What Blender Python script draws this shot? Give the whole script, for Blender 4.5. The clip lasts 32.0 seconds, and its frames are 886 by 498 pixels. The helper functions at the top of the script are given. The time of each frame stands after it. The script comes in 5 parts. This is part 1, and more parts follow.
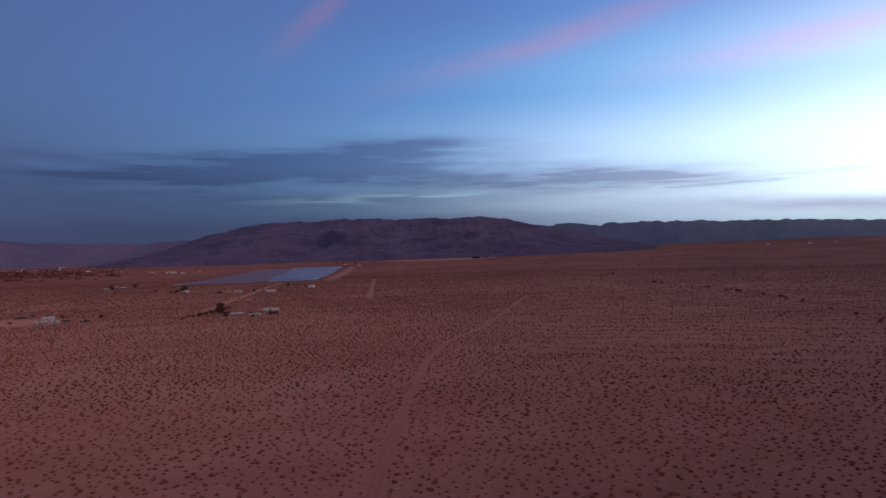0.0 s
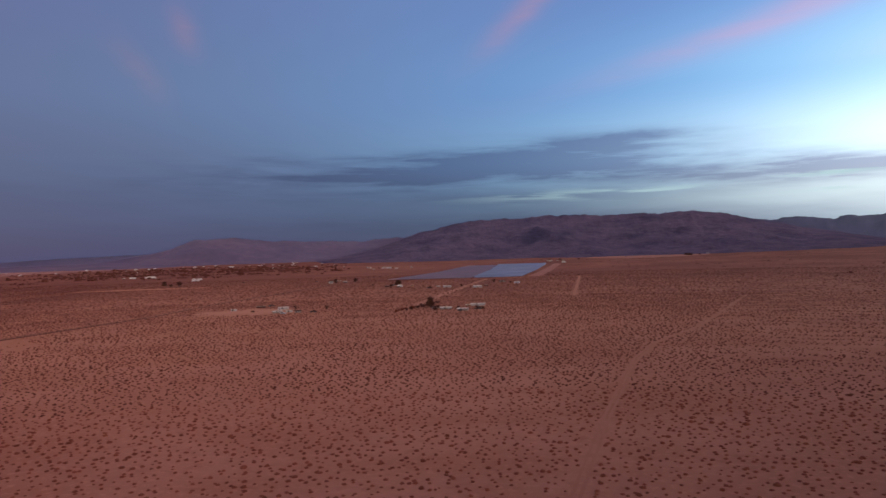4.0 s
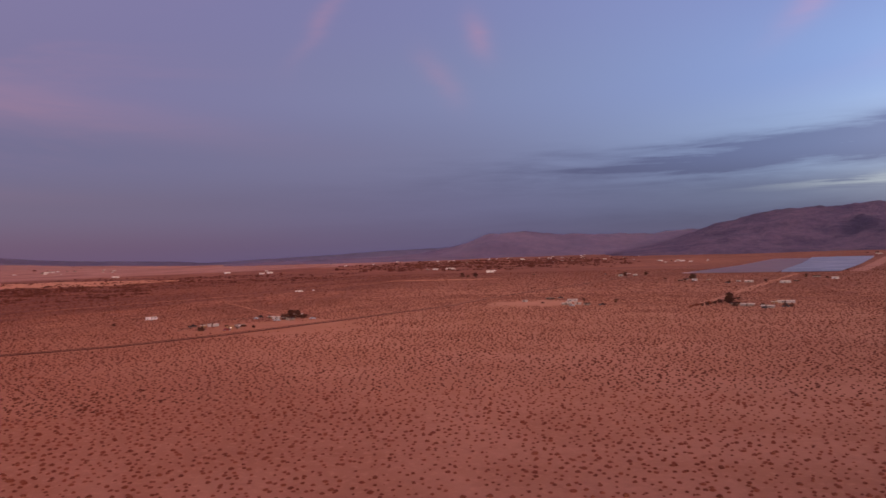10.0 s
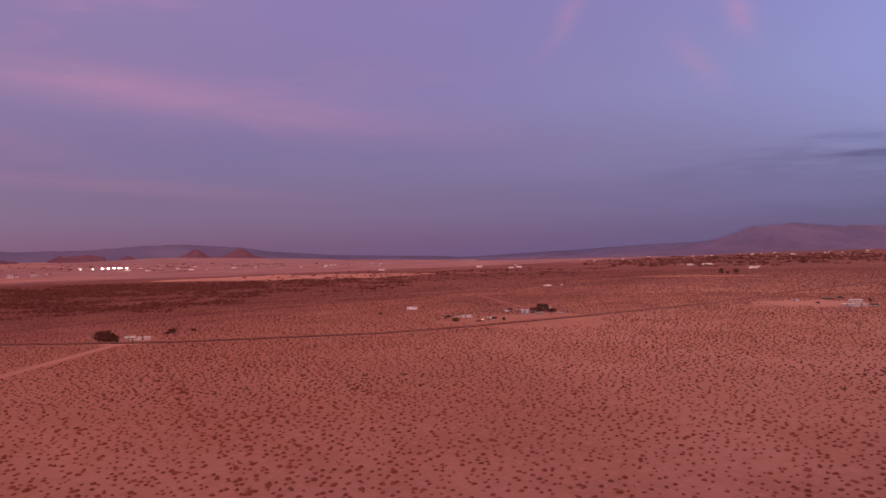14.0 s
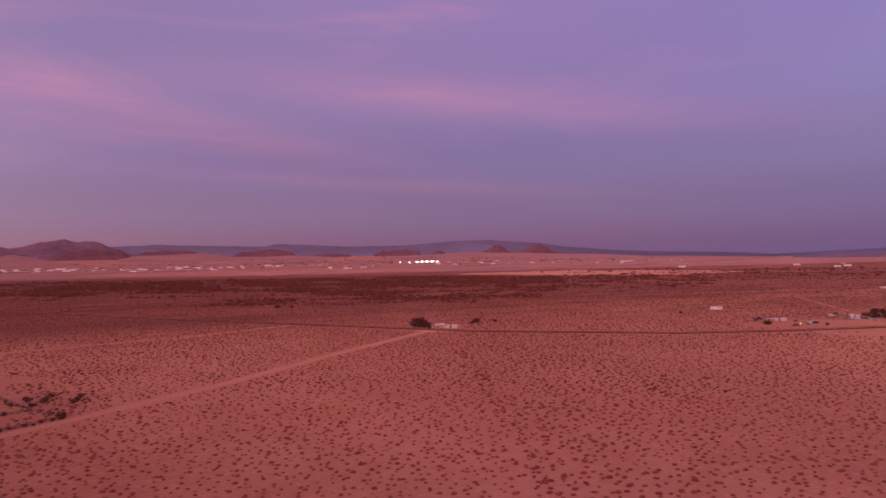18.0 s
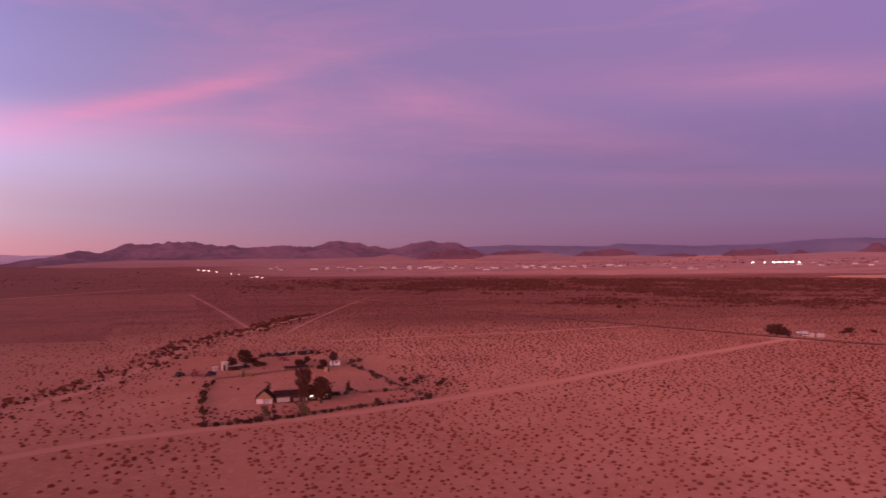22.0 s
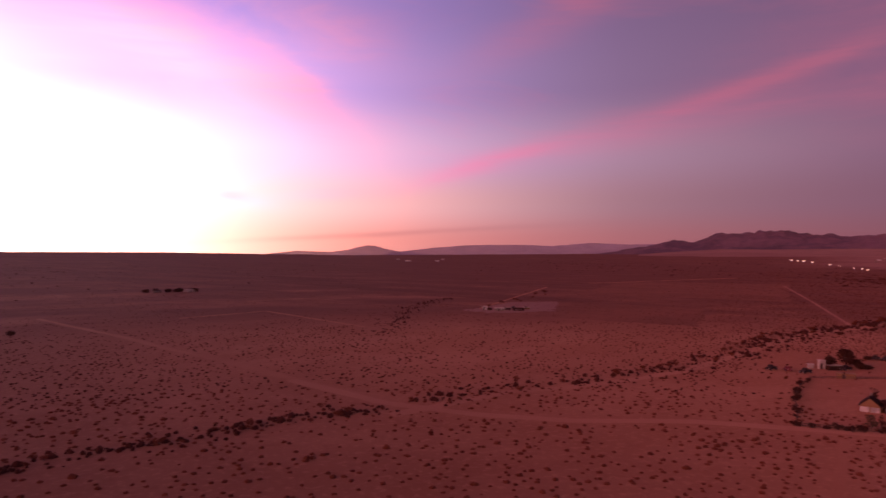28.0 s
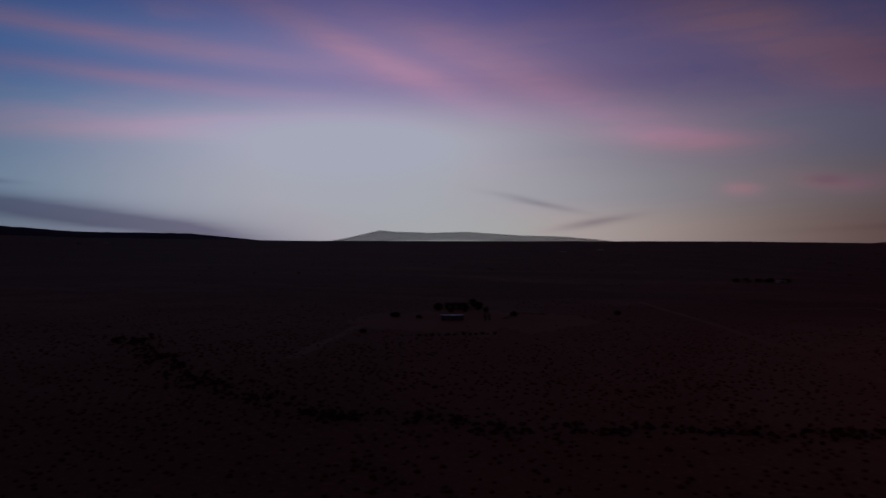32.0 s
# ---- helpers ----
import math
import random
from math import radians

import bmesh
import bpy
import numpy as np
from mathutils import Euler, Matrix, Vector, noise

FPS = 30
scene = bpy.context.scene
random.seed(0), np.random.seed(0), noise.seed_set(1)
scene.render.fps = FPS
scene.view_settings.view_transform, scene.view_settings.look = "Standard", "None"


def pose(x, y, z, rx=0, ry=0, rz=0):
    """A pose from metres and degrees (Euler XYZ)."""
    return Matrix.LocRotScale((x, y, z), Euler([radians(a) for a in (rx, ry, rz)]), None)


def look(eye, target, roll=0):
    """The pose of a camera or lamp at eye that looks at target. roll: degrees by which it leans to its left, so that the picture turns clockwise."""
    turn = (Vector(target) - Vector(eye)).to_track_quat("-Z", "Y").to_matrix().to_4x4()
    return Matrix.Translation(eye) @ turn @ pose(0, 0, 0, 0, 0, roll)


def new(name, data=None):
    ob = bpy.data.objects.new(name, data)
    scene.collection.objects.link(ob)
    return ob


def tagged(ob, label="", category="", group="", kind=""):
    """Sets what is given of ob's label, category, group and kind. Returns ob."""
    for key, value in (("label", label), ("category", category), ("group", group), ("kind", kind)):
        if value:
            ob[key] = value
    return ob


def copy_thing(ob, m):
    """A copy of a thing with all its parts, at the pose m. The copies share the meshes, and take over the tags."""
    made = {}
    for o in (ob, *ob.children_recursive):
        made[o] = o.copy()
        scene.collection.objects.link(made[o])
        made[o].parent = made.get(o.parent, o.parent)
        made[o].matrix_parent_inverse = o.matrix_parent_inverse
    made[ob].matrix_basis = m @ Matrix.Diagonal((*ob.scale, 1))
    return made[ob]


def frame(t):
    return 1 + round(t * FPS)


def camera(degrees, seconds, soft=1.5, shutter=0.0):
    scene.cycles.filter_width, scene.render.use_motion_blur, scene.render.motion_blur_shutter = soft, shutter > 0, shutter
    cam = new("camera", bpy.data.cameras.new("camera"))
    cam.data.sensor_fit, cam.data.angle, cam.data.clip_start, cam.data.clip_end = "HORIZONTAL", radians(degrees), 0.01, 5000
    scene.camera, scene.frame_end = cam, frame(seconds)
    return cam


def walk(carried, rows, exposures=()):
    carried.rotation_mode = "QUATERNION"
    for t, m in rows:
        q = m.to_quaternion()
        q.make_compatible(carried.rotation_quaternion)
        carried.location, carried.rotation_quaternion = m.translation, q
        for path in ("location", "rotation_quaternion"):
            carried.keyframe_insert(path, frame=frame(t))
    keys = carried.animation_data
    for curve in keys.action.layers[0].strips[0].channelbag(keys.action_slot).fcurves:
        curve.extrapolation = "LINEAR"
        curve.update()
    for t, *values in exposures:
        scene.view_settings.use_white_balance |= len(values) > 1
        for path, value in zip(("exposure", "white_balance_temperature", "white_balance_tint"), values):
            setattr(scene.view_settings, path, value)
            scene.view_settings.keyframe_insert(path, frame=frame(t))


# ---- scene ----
# The camera hovers 40 m over open desert and turns left on the spot.
cam = camera(64, 32.0, soft=1.5, shutter=0.5)
WALK = (
    (0, -0.01, 0.55, -1.51), (0.5, 2.05, 0.60, -1.49), (1, 4.24, 0.61, -1.46), (1.5, 6.31, 0.65, -1.42), (2, 8.33, 0.66, -1.43),
    (2.5, 10.18, 0.67, -1.45), (3, 12.07, 0.67, -1.41), (3.5, 14.20, 0.67, -1.42), (4, 16.41, 0.68, -1.40), (4.5, 18.71, 0.70, -1.40),
    (6.5, 25.94, 0.61, -1.29), (7, 27.64, 0.58, -1.36), (7.5, 29.35, 0.58, -1.36), (8, 30.99, 0.60, -1.37), (8.5, 32.76, 0.59, -1.42),
    (9, 34.73, 0.62, -1.38), (9.5, 36.82, 0.63, -1.38), (10, 39.43, 0.64, -1.38), (10.5, 41.78, 0.62, -1.36), (11, 43.81, 0.60, -1.37),
    (11.5, 46.00, 0.60, -1.39), (12, 48.54, 0.60, -1.41), (12.5, 51.32, 0.65, -1.36), (13, 54.64, 0.64, -1.30), (13.5, 57.22, 0.68, -1.29),
    (14, 59.28, 0.66, -1.29), (14.5, 61.33, 0.65, -1.24), (16.5, 73.26, 0.73, -1.07), (17, 76.62, 0.76, -1.01), (17.5, 79.67, 0.69, -0.87),
    (18, 82.88, 0.72, -0.78), (18.5, 85.88, 0.75, -0.73), (19, 88.78, 0.79, -0.68), (19.5, 91.89, 0.83, -0.59), (20, 95.56, 0.87, -0.46),
    (20.5, 99.23, 0.93, -0.43), (21, 103.13, 0.99, -0.38), (21.5, 106.63, 1.01, -0.41), (22, 109.98, 1.00, -0.54), (22.5, 113.25, 1.01, -0.55),
    (23, 116.39, 1.02, -0.56), (23.5, 120.26, 1.00, -0.44), (24, 123.86, 0.96, -0.32), (24.5, 127.14, 0.92, -0.24), (25, 130.62, 0.84, -0.12),
    (25.5, 134.48, 0.76, -0.08), (27.5, 151.27, 0.40, 0.13), (28, 155.24, 0.30, 0.12), (28.5, 159.68, 0.23, 0.17), (29, 164.53, 0.24, 0.35),
    (29.5, 169.95, 0.12, 0.36), (30, 176.33, -0.02, 0.42), (30.5, 182.42, -0.19, 0.32), (31, 189.07, -0.33, 0.23), (31.5, 195.09, -0.52, 0.15),
    (32, 200.43, -0.62, 0.01))
walk(cam, [(t, pose(0, 0, 40, 90 + tilt, 0, turn) @ pose(0, 0, 0, 0, 0, lean)) for t, turn, tilt, lean in WALK],
     exposures=((0.0, -1.18, 4800, -18), (2.0, -0.86, 5000, -22), (4.0, -0.62, 5550, -26), (9.0, -0.34, 6600, -12), (13.0, -0.18, 6650, 12), (19.0, -0.13, 6800, 35),
                (25.0, -0.33, 7600, 62), (28.0, -1.05, 8700, 80), (29.0, -1.42, 8500, 84), (30.0, -2.08, 6100, 58), (31.0, -3.0, 5300, 34), (32.0, -4.55, 5400, 18)))

# ---------------------------------------------------------------- sky and light
SUN_AZ = 265.0                                   # degrees to the left of north (+y)


def heading(az):
    a = radians(az)
    return Vector((-math.sin(a), math.cos(a), 0))


class Graph:
    """Short calls for building node trees."""

    def __init__(self, tree):
        self.tree = tree

    def node(self, kind):
        return self.tree.nodes.new(kind)

    def put(self, socket, value):
        if isinstance(value, bpy.types.NodeSocket):
            self.tree.links.new(value, socket)
        else:
            socket.default_value = value

    def math(self, op, a, b=None, c=None, clamp=False):
        n = self.node("ShaderNodeMath")
        n.operation, n.use_clamp = op, clamp
        for s, v in zip(n.inputs, (a, b, c)):
            if v is not None:
                self.put(s, v)
        return n.outputs[0]

    def vmath(self, op, a, b=None):
        n = self.node("ShaderNodeVectorMath")
        n.operation = op
        self.put(n.inputs[0], a)
        if b is not None:
            self.put(n.inputs[1], b)
        return n.outputs["Value"] if op in ("DOT_PRODUCT", "LENGTH") else n.outputs[0]

    def xyz(self, x, y, z):
        n = self.node("ShaderNodeCombineXYZ")
        for s, v in zip(n.inputs, (x, y, z)):
            self.put(s, v)
        return n.outputs[0]

    def mapping(self, v, kind="POINT", loc=(0, 0, 0), rot=(0, 0, 0), scale=(1, 1, 1)):
        n = self.node("ShaderNodeMapping")
        n.vector_type = kind
        self.put(n.inputs["Vector"], v)
        n.inputs["Location"].default_value, n.inputs["Rotation"].default_value, n.inputs["Scale"].default_value = loc, rot, scale
        return n.outputs[0]

    def noise(self, v, scale, detail=4.0, rough=0.55, distort=0.0):
        n = self.node("ShaderNodeTexNoise")
        self.put(n.inputs["Vector"], v)
        n.inputs["Scale"].default_value, n.inputs["Detail"].default_value = scale, detail
        n.inputs["Roughness"].default_value, n.inputs["Distortion"].default_value = rough, distort
        return n.outputs[0]

    def span(self, v, a, b, c=0.0, d=1.0, smooth=True):
        n = self.node("ShaderNodeMapRange")
        n.interpolation_type = "SMOOTHSTEP" if smooth else "LINEAR"
        self.put(n.inputs[0], v)
        for s, x in zip(list(n.inputs)[1:5], (a, b, c, d)):
            s.default_value = x
        return n.outputs[0]

    def mix(self, f, a, b, blend="MIX"):
        n = self.node("ShaderNodeMix")
        n.data_type, n.blend_type = "RGBA", blend
        self.put(n.inputs[0], f)
        for s, v in ((n.inputs[6], a), (n.inputs[7], b)):
            self.put(s, v if isinstance(v, bpy.types.NodeSocket) else (*v, 1)[:4])
        return n.outputs[2]

    def ramp(self, f, stops, ease="B_SPLINE"):
        n = self.node("ShaderNodeValToRGB")
        self.put(n.inputs[0], f)
        cr = n.color_ramp
        cr.interpolation = ease
        while len(cr.elements) < len(stops):
            cr.elements.new(0.5)
        for e, (p, _) in zip(cr.elements, stops):
            e.position = p
        for e, (p, col) in zip(cr.elements, stops):
            e.color = (*col, 1)
        return n.outputs[0]


def tone(code, gain=1.0):
    """Linear colour from a six-digit colour code."""
    c = [int(code[i:i + 2], 16) / 255 for i in (0, 2, 4)]
    return [gain * (v / 12.92 if v <= 0.04045 else ((v + 0.055) / 1.055) ** 2.4) for v in c]


# The dusk sky: one row of colours round the horizon for each height over it.
SKY_AZ = (-35, -19, 0, 20, 39, 63, 90, 118, 141, 157, 172, 188, 205, 221, 235, 262)
SKY = (
    (0.8, (("b8b0ae", 2.65), ("9794ad", 2.26), ("666483", 1.63), ("545273", 1.45), ("655d89", 1.06), ("725c82", 1), ("7b5f81", 1), ("917186", 1), ("c09199", 1.12), ("dca6a2", 1.44), ("f4ba9f", 2.46), ("c8b49c", 12.5), ("b4a89c", 16), ("a4a2a0", 12.5), ("8096a0", 7.7), ("b4aaa4", 2.8))),
    (3.9, (("ffeae5", 3.89), ("e4d6de", 2.85), ("707793", 1.88), ("62668d", 1.45), ("6e6897", 1.17), ("72648c", 1.1), ("78678e", 1.1), ("877190", 1.1), ("a999ad", 1.12), ("d1c5c7", 1.66), ("ffd8c7", 2.38), ("b0a8a0", 12), ("b4aca0", 16), ("aca8a4", 14), ("6c90a0", 9.8), ("d8ccc0", 3.2))),
    (7.7, (("ffeaeb", 3.47), ("e8def0", 2.73), ("96a6ce", 1.95), ("7881ae", 1.57), ("7e78a6", 1.06), ("7a70a0", 1), ("786c9d", 1), ("8c769f", 1), ("b1aec4", 1.23), ("a8b0d8", 1.89), ("d9cbde", 2.83), ("b9aca9", 8.2), ("c0b9b2", 16), ("aca8aa", 13), ("5a88a5", 8.8), ("d0c8c8", 2.9))),
    (13.1, (("f0e6f2", 2.65), ("b4c6f0", 2.14), ("8094ce", 1.76), ("7c85ba", 1.52), ("8888b8", 1.06), ("8678af", 1), ("8f7ba9", 1), ("877ba8", 1), ("8c8db3", 1.15), ("868ec4", 1.96), ("8f96d0", 3.33), ("bc9cc4", 4.3), ("ccb0d0", 7.6), ("8494b8", 8.4), ("4a7eb4", 7), ("b0b0d0", 2.5))),
    (20.1, (("c4b6e7", 1.94), ("8c9edc", 1.9), ("767fbc", 1.69), ("7c83ba", 1.52), ("8682bb", 1.06), ("8a7db4", 1), ("9480b1", 1), ("877ba8", 1), ("8484ac", 1.15), ("7078b4", 2.07), ("7a80bc", 2.6), ("6c72c4", 3.3), ("9890d4", 4.6), ("5c70b0", 5.2), ("3864a8", 5), ("8c90c0", 2.1))),
)

world = bpy.data.worlds.new("dusk")
scene.world = world
world.use_nodes = True
world.node_tree.nodes.clear()
g = Graph(world.node_tree)
way = g.node("ShaderNodeTexCoord").outputs["Generated"]
sep = g.node("ShaderNodeSeparateXYZ")
g.put(sep.inputs[0], way)
wx, wy, wz = sep.outputs
az = g.math("MULTIPLY", g.math("ARCTAN2", g.math("MULTIPLY", wx, -1.0), wy), 180 / math.pi)
az = g.math("SUBTRACT", g.math("FLOORED_MODULO", g.math("ADD", az, 60.0), 360.0), 60.0)
el = g.math("MULTIPLY", g.math("ARCSINE", wz), 180 / math.pi)
turn_f = g.math("DIVIDE", g.math("ADD", az, 60.0), 360.0)
PEAK = 7.0                                       # brightest value that a ramp can hold
sky = None
last = None
for height, row in SKY:
    stops = [((a + 60) / 360, tone(c, k / PEAK)) for a, (c, k) in zip(SKY_AZ, row)]
    col = g.ramp(turn_f, stops)
    sky = col if sky is None else g.mix(g.span(el, last, height), sky, col)
    last = height
sky = g.mix(g.span(el, 21, 42), sky, tone("39418c", 0.28 / PEAK))
strong = g.math("MULTIPLY", g.math("MULTIPLY", g.span(az, 135, 205, 0.0, 0.5), g.span(az, 285, 240)), PEAK)
strong = g.math("ADD", PEAK, strong)
sky = g.vmath("MULTIPLY", sky, g.xyz(strong, strong, strong))

# clouds: streaks and banks given by azimuth, height, half length, half width and slant
flat = g.xyz(az, el, 0.0)
stretch = g.mapping(flat, scale=(0.064, 0.36, 1))
warp = g.node("ShaderNodeTexNoise")
g.put(warp.inputs["Vector"], stretch)
warp.inputs["Scale"].default_value, warp.inputs["Detail"].default_value = 1.0, 3.0
push = g.vmath("MULTIPLY", g.vmath("SUBTRACT", warp.outputs[1], (0.5, 0.5, 0.5)), (2.6, 0.55, 0.0))
bent = g.vmath("ADD", flat, push)
fine = g.noise(g.mapping(flat, scale=(0.14, 1.16, 1)), 1.0, 6.0, 0.62, 0.4)
wisp = g.noise(g.mapping(flat, scale=(0.045, 0.207, 1), rot=(0, 0, radians(-14))), 1.0, 5.0, 0.6, 0.6)


def bank(streaks):
    total = None
    for a, e, half, wide, slant, amount in streaks:
        q = g.mapping(bent, "TEXTURE", (a, e, 0), (0, 0, radians(slant)), (half, wide, 1))
        m = g.math("MULTIPLY", g.math("EXPONENT", g.math("MULTIPLY", g.vmath("DOT_PRODUCT", q, q), -1.0)), amount)
        total = m if total is None else g.math("ADD", total, m)
    return total


PINK_NORTH = ((-11.4, 17.01, 13.3, 1, -13, 0.5), (-27.8, 14.69, 9.4, 1.16, -5, 0.5), (8.2, 19.71, 3.9, 0.77, -40, 0.25), (10.4, 18.17, 3.9, 0.93, -38, 0.3), (36.3, 17.39, 1.6, 0.93, 66, 0.35), (39.4, 14.3, 2.3, 0.93, 50, 0.2), (48.7, 18.55, 3.1, 0.7, -55, 0.25))
PINK_EAST = ((84.9, 12.99, 14.1, 1.55, 4, 0.3), (70.7, 11.29, 15.6, 1.24, 6, 0.2), (103.8, 10.51, 15.6, 1.55, 10, 0.34), (121.5, 10.44, 7.8, 1.24, 5, 0.25), (125.3, 16.62, 7, 1.55, -12, 0.2), (88, 6.03, 15.6, 0.62, 3, 0.18), (130.7, 12.68, 9.4, 0.7, -15.5, 0.8), (126.1, 14.07, 13.3, 1.86, -15, 0.25), (139.4, 9.28, 14.1, 1.16, -9, 0.35), (144.2, 18.94, 9.4, 1.55, -24, 0.45), (115.5, 12.37, 12.5, 1.55, -5, 0.22), (151.3, 7.27, 7, 0.7, -16, 0.6))
PINK_WEST = ((163, 17, 5, 2.5, 20, 0.3), (168.2, 11.98, 7, 2.16, 24, 0.6), (176.7, 15.07, 10.9, 2.32, 24, 0.75), (177.4, 3.87, 1.4, 0.54, 5, 0.9), (171.6, 4.17, 2.7, 0.62, 8, 0.9), (180.7, 7.88, 5.5, 0.85, 4, 0.8), (165.9, 4.56, 3.9, 0.54, -4, 0.5), (205.1, 14.07, 9.4, 1.16, 20, 0.9), (225.4, 14.69, 15.6, 0.85, 4, 0.6), (223.9, 11.98, 12.5, 0.7, 3, 0.5), (193.3, 12.75, 12.5, 1.7, 22, 0.75), (166.7, 13.53, 3.1, 0.93, 35, 0.5), (223.1, 8.5, 12.5, 0.85, -4, 0.5))
pink = g.math("MULTIPLY", bank((*PINK_NORTH, *PINK_EAST, *PINK_WEST)), g.span(fine, 0.25, 0.7, 0.6, 1.1, False))
pink = g.math("ADD", pink, g.math("MULTIPLY", g.span(wisp, 0.48, 0.75, 0.0, 0.28), g.math("MULTIPLY", g.span(az, 47, 86), g.span(el, 4, 11))))
level = g.vmath("DOT_PRODUCT", sky, (0.3, 0.45, 0.25))
west = g.span(az, 153, 176)
pink_blue = g.math("ADD", 1.06, g.math("MULTIPLY", west, g.span(el, 5.4, 10, -0.32, -0.1)))
pink_col = g.vmath("MULTIPLY", g.xyz(1.46, g.math("ADD", 0.66, g.math("MULTIPLY", west, 0.12)), pink_blue), g.xyz(*([g.math("ADD", g.math("MULTIPLY", level, g.math("ADD", 0.85, g.math("MULTIPLY", west, 0.4))), 0.17)] * 3)))
sky = g.mix(g.math("MINIMUM", pink, 0.9), sky, pink_col)

GREY_NORTH = ((8, 8.2, 10, 0.7, -3, 0.5), (22, 7.6, 9, 0.8, -2, 0.5), (18, 6.5, 9, 1.0, -1, 0.6), (2, 6.6, 9, 0.8, 1, 0.6), (-6, 6.2, 8, 0.5, 1, 0.5), (30, 6.65, 12.5, 1.7, -2, 0.35), (10.4, 7.3, 13.5, 1.5, -2, 1.05), (3.5, 8.97, 6.3, 0.5, -3, 0.6), (-10.6, 5.87, 13.3, 1.0, 2, 1.1), (-16, 5.6, 7, 0.4, 1, 0.8), (-23.2, 4.79, 5.5, 0.39, 2, 0.4), (94.2, 7.73, 12.5, 1.16, 12, 0.12))
GREY_LOW = ((8.2, 4.7, 17.2, 0.55, 0, 0.4), (4.3, 2.7, 29.7, 1.3, 0, 0.75), (-29.4, 3.01, 12.5, 0.7, 3, 0.7), (47.2, 4.25, 20.3, 2.01, 0, 0.14), (82.5, 4.33, 10.9, 1.86, 4, 0.08), (110.1, 5.41, 14.1, 1.7, 4, 0.08))
GREY_WEST = ((172.2, 4.41, 1.4, 0.39, 4, 0.4), (193.3, 3.09, 3.5, 0.27, 12, 0.45), (188.6, 1.47, 3.1, 0.31, -9, 0.6), (160.6, 1.47, 10.9, 0.23, -3, 0.35), (232.5, 2.47, 13.3, 0.85, 6, 0.95), (222.3, 1.08, 9.4, 0.7, 8, 0.9), (234, 4.1, 2.3, 0.19, 3, 0.8))
layers = g.noise(g.mapping(flat, scale=(0.06, 0.85, 1), rot=(0, 0, radians(-1))), 1.0, 6.0, 0.58, 0.3)
grey = g.math("MULTIPLY", bank(GREY_NORTH), g.math("MULTIPLY", g.span(layers, 0.36, 0.6, 0.5, 1.15), g.span(fine, 0.34, 0.64, 0.5, 1.15, False)))
grey = g.math("ADD", grey, g.math("MULTIPLY", bank((*GREY_LOW, *GREY_WEST)), g.span(fine, 0.3, 0.68, 0.75, 1.1, False)))
grey_col = g.vmath("MULTIPLY", sky, (0.45, 0.42, 0.52))
sky = g.mix(g.math("MINIMUM", grey, 0.95), sky, grey_col)
# silver gaps between the banks, lit from the west
GAP = ((-16.2, 4.64, 5.5, 0.15, -2, 0.8), (-25.5, 5.1, 4.7, 0.19, -3, 0.8), (-12.2, 5.33, 3.1, 0.17, -2, 0.9), (-20.1, 3.79, 4.7, 0.27, -2, 0.9), (-1.1, 4.87, 6.3, 0.23, 0, 0.35), (-9, 4.33, 7.8, 0.23, 0, 0.5), (6, 4.7, 7, 0.4, 0, 0.35), (-5, 4.5, 9, 0.35, 0, 0.4))
gap = g.math("MULTIPLY", bank(GAP), g.span(layers, 0.5, 0.4))
sky = g.mix(g.math("MINIMUM", gap, 1.0), sky, tone("dedfea", 1.3))
sky = g.vmath("MINIMUM", sky, (9.4, 9.0, 8.7))
air = g.node("ShaderNodeTexSky")
air.sky_type, air.sun_disc, air.altitude = "NISHITA", False, 700.0
air.sun_elevation, air.sun_rotation = radians(1.0), radians(-SUN_AZ)
bg_air, bg = g.node("ShaderNodeBackground"), g.node("ShaderNodeBackground")
g.put(bg_air.inputs[0], air.outputs[0])
bg_air.inputs[1].default_value = 0.02
g.put(bg.inputs[0], sky)
bg.inputs[1].default_value = 1.0
both = g.node("ShaderNodeAddShader")
g.put(both.inputs[0], bg_air.outputs[0])
g.put(both.inputs[1], bg.outputs[0])
g.put(g.node("ShaderNodeOutputWorld").inputs[0], both.outputs[0])
world.cycles.sampling_method, world.cycles.sample_map_resolution = "MANUAL", 512

# the red afterglow: the sun is at the horizon and its light comes from a broad low arc of sky
sun = new("sun", bpy.data.lights.new("sun", "SUN"))
sun.data.energy, sun.data.angle, sun.data.color = 1.42, radians(34), (1.0, 0.232, 0.158)
sun.matrix_world = look(heading(SUN_AZ) * 100 + Vector((0, 0, 22)), (0, 0, 0))


# ---------------------------------------------------------------- materials
def material(name, build, rough=0.9, metal=0.0, spec=0.2, solid=1.0):
    m = bpy.data.materials.new(name)
    m.use_nodes = True
    q = Graph(m.node_tree)
    shader = m.node_tree.nodes["Principled BSDF"]
    shader.inputs["Roughness"].default_value, shader.inputs["Metallic"].default_value = rough, metal
    shader.inputs["Specular IOR Level"].default_value = 0.04 if rough >= 0.85 else spec
    shader.inputs["Diffuse Roughness"].default_value = 1.0 if rough > 0.93 else 0.0
    # solid below 1 lets the sky through, a stand-in for haze
    shader.inputs["Alpha"].default_value = solid
    build(q, shader)
    return m


def place(q):
    return q.node("ShaderNodeNewGeometry").outputs["Position"]


def bump(q, shader, height, strength, distance):
    n = q.node("ShaderNodeBump")
    n.inputs["Strength"].default_value, n.inputs["Distance"].default_value = strength, distance
    q.put(n.inputs["Height"], height)
    q.put(shader.inputs["Normal"], n.outputs[0])


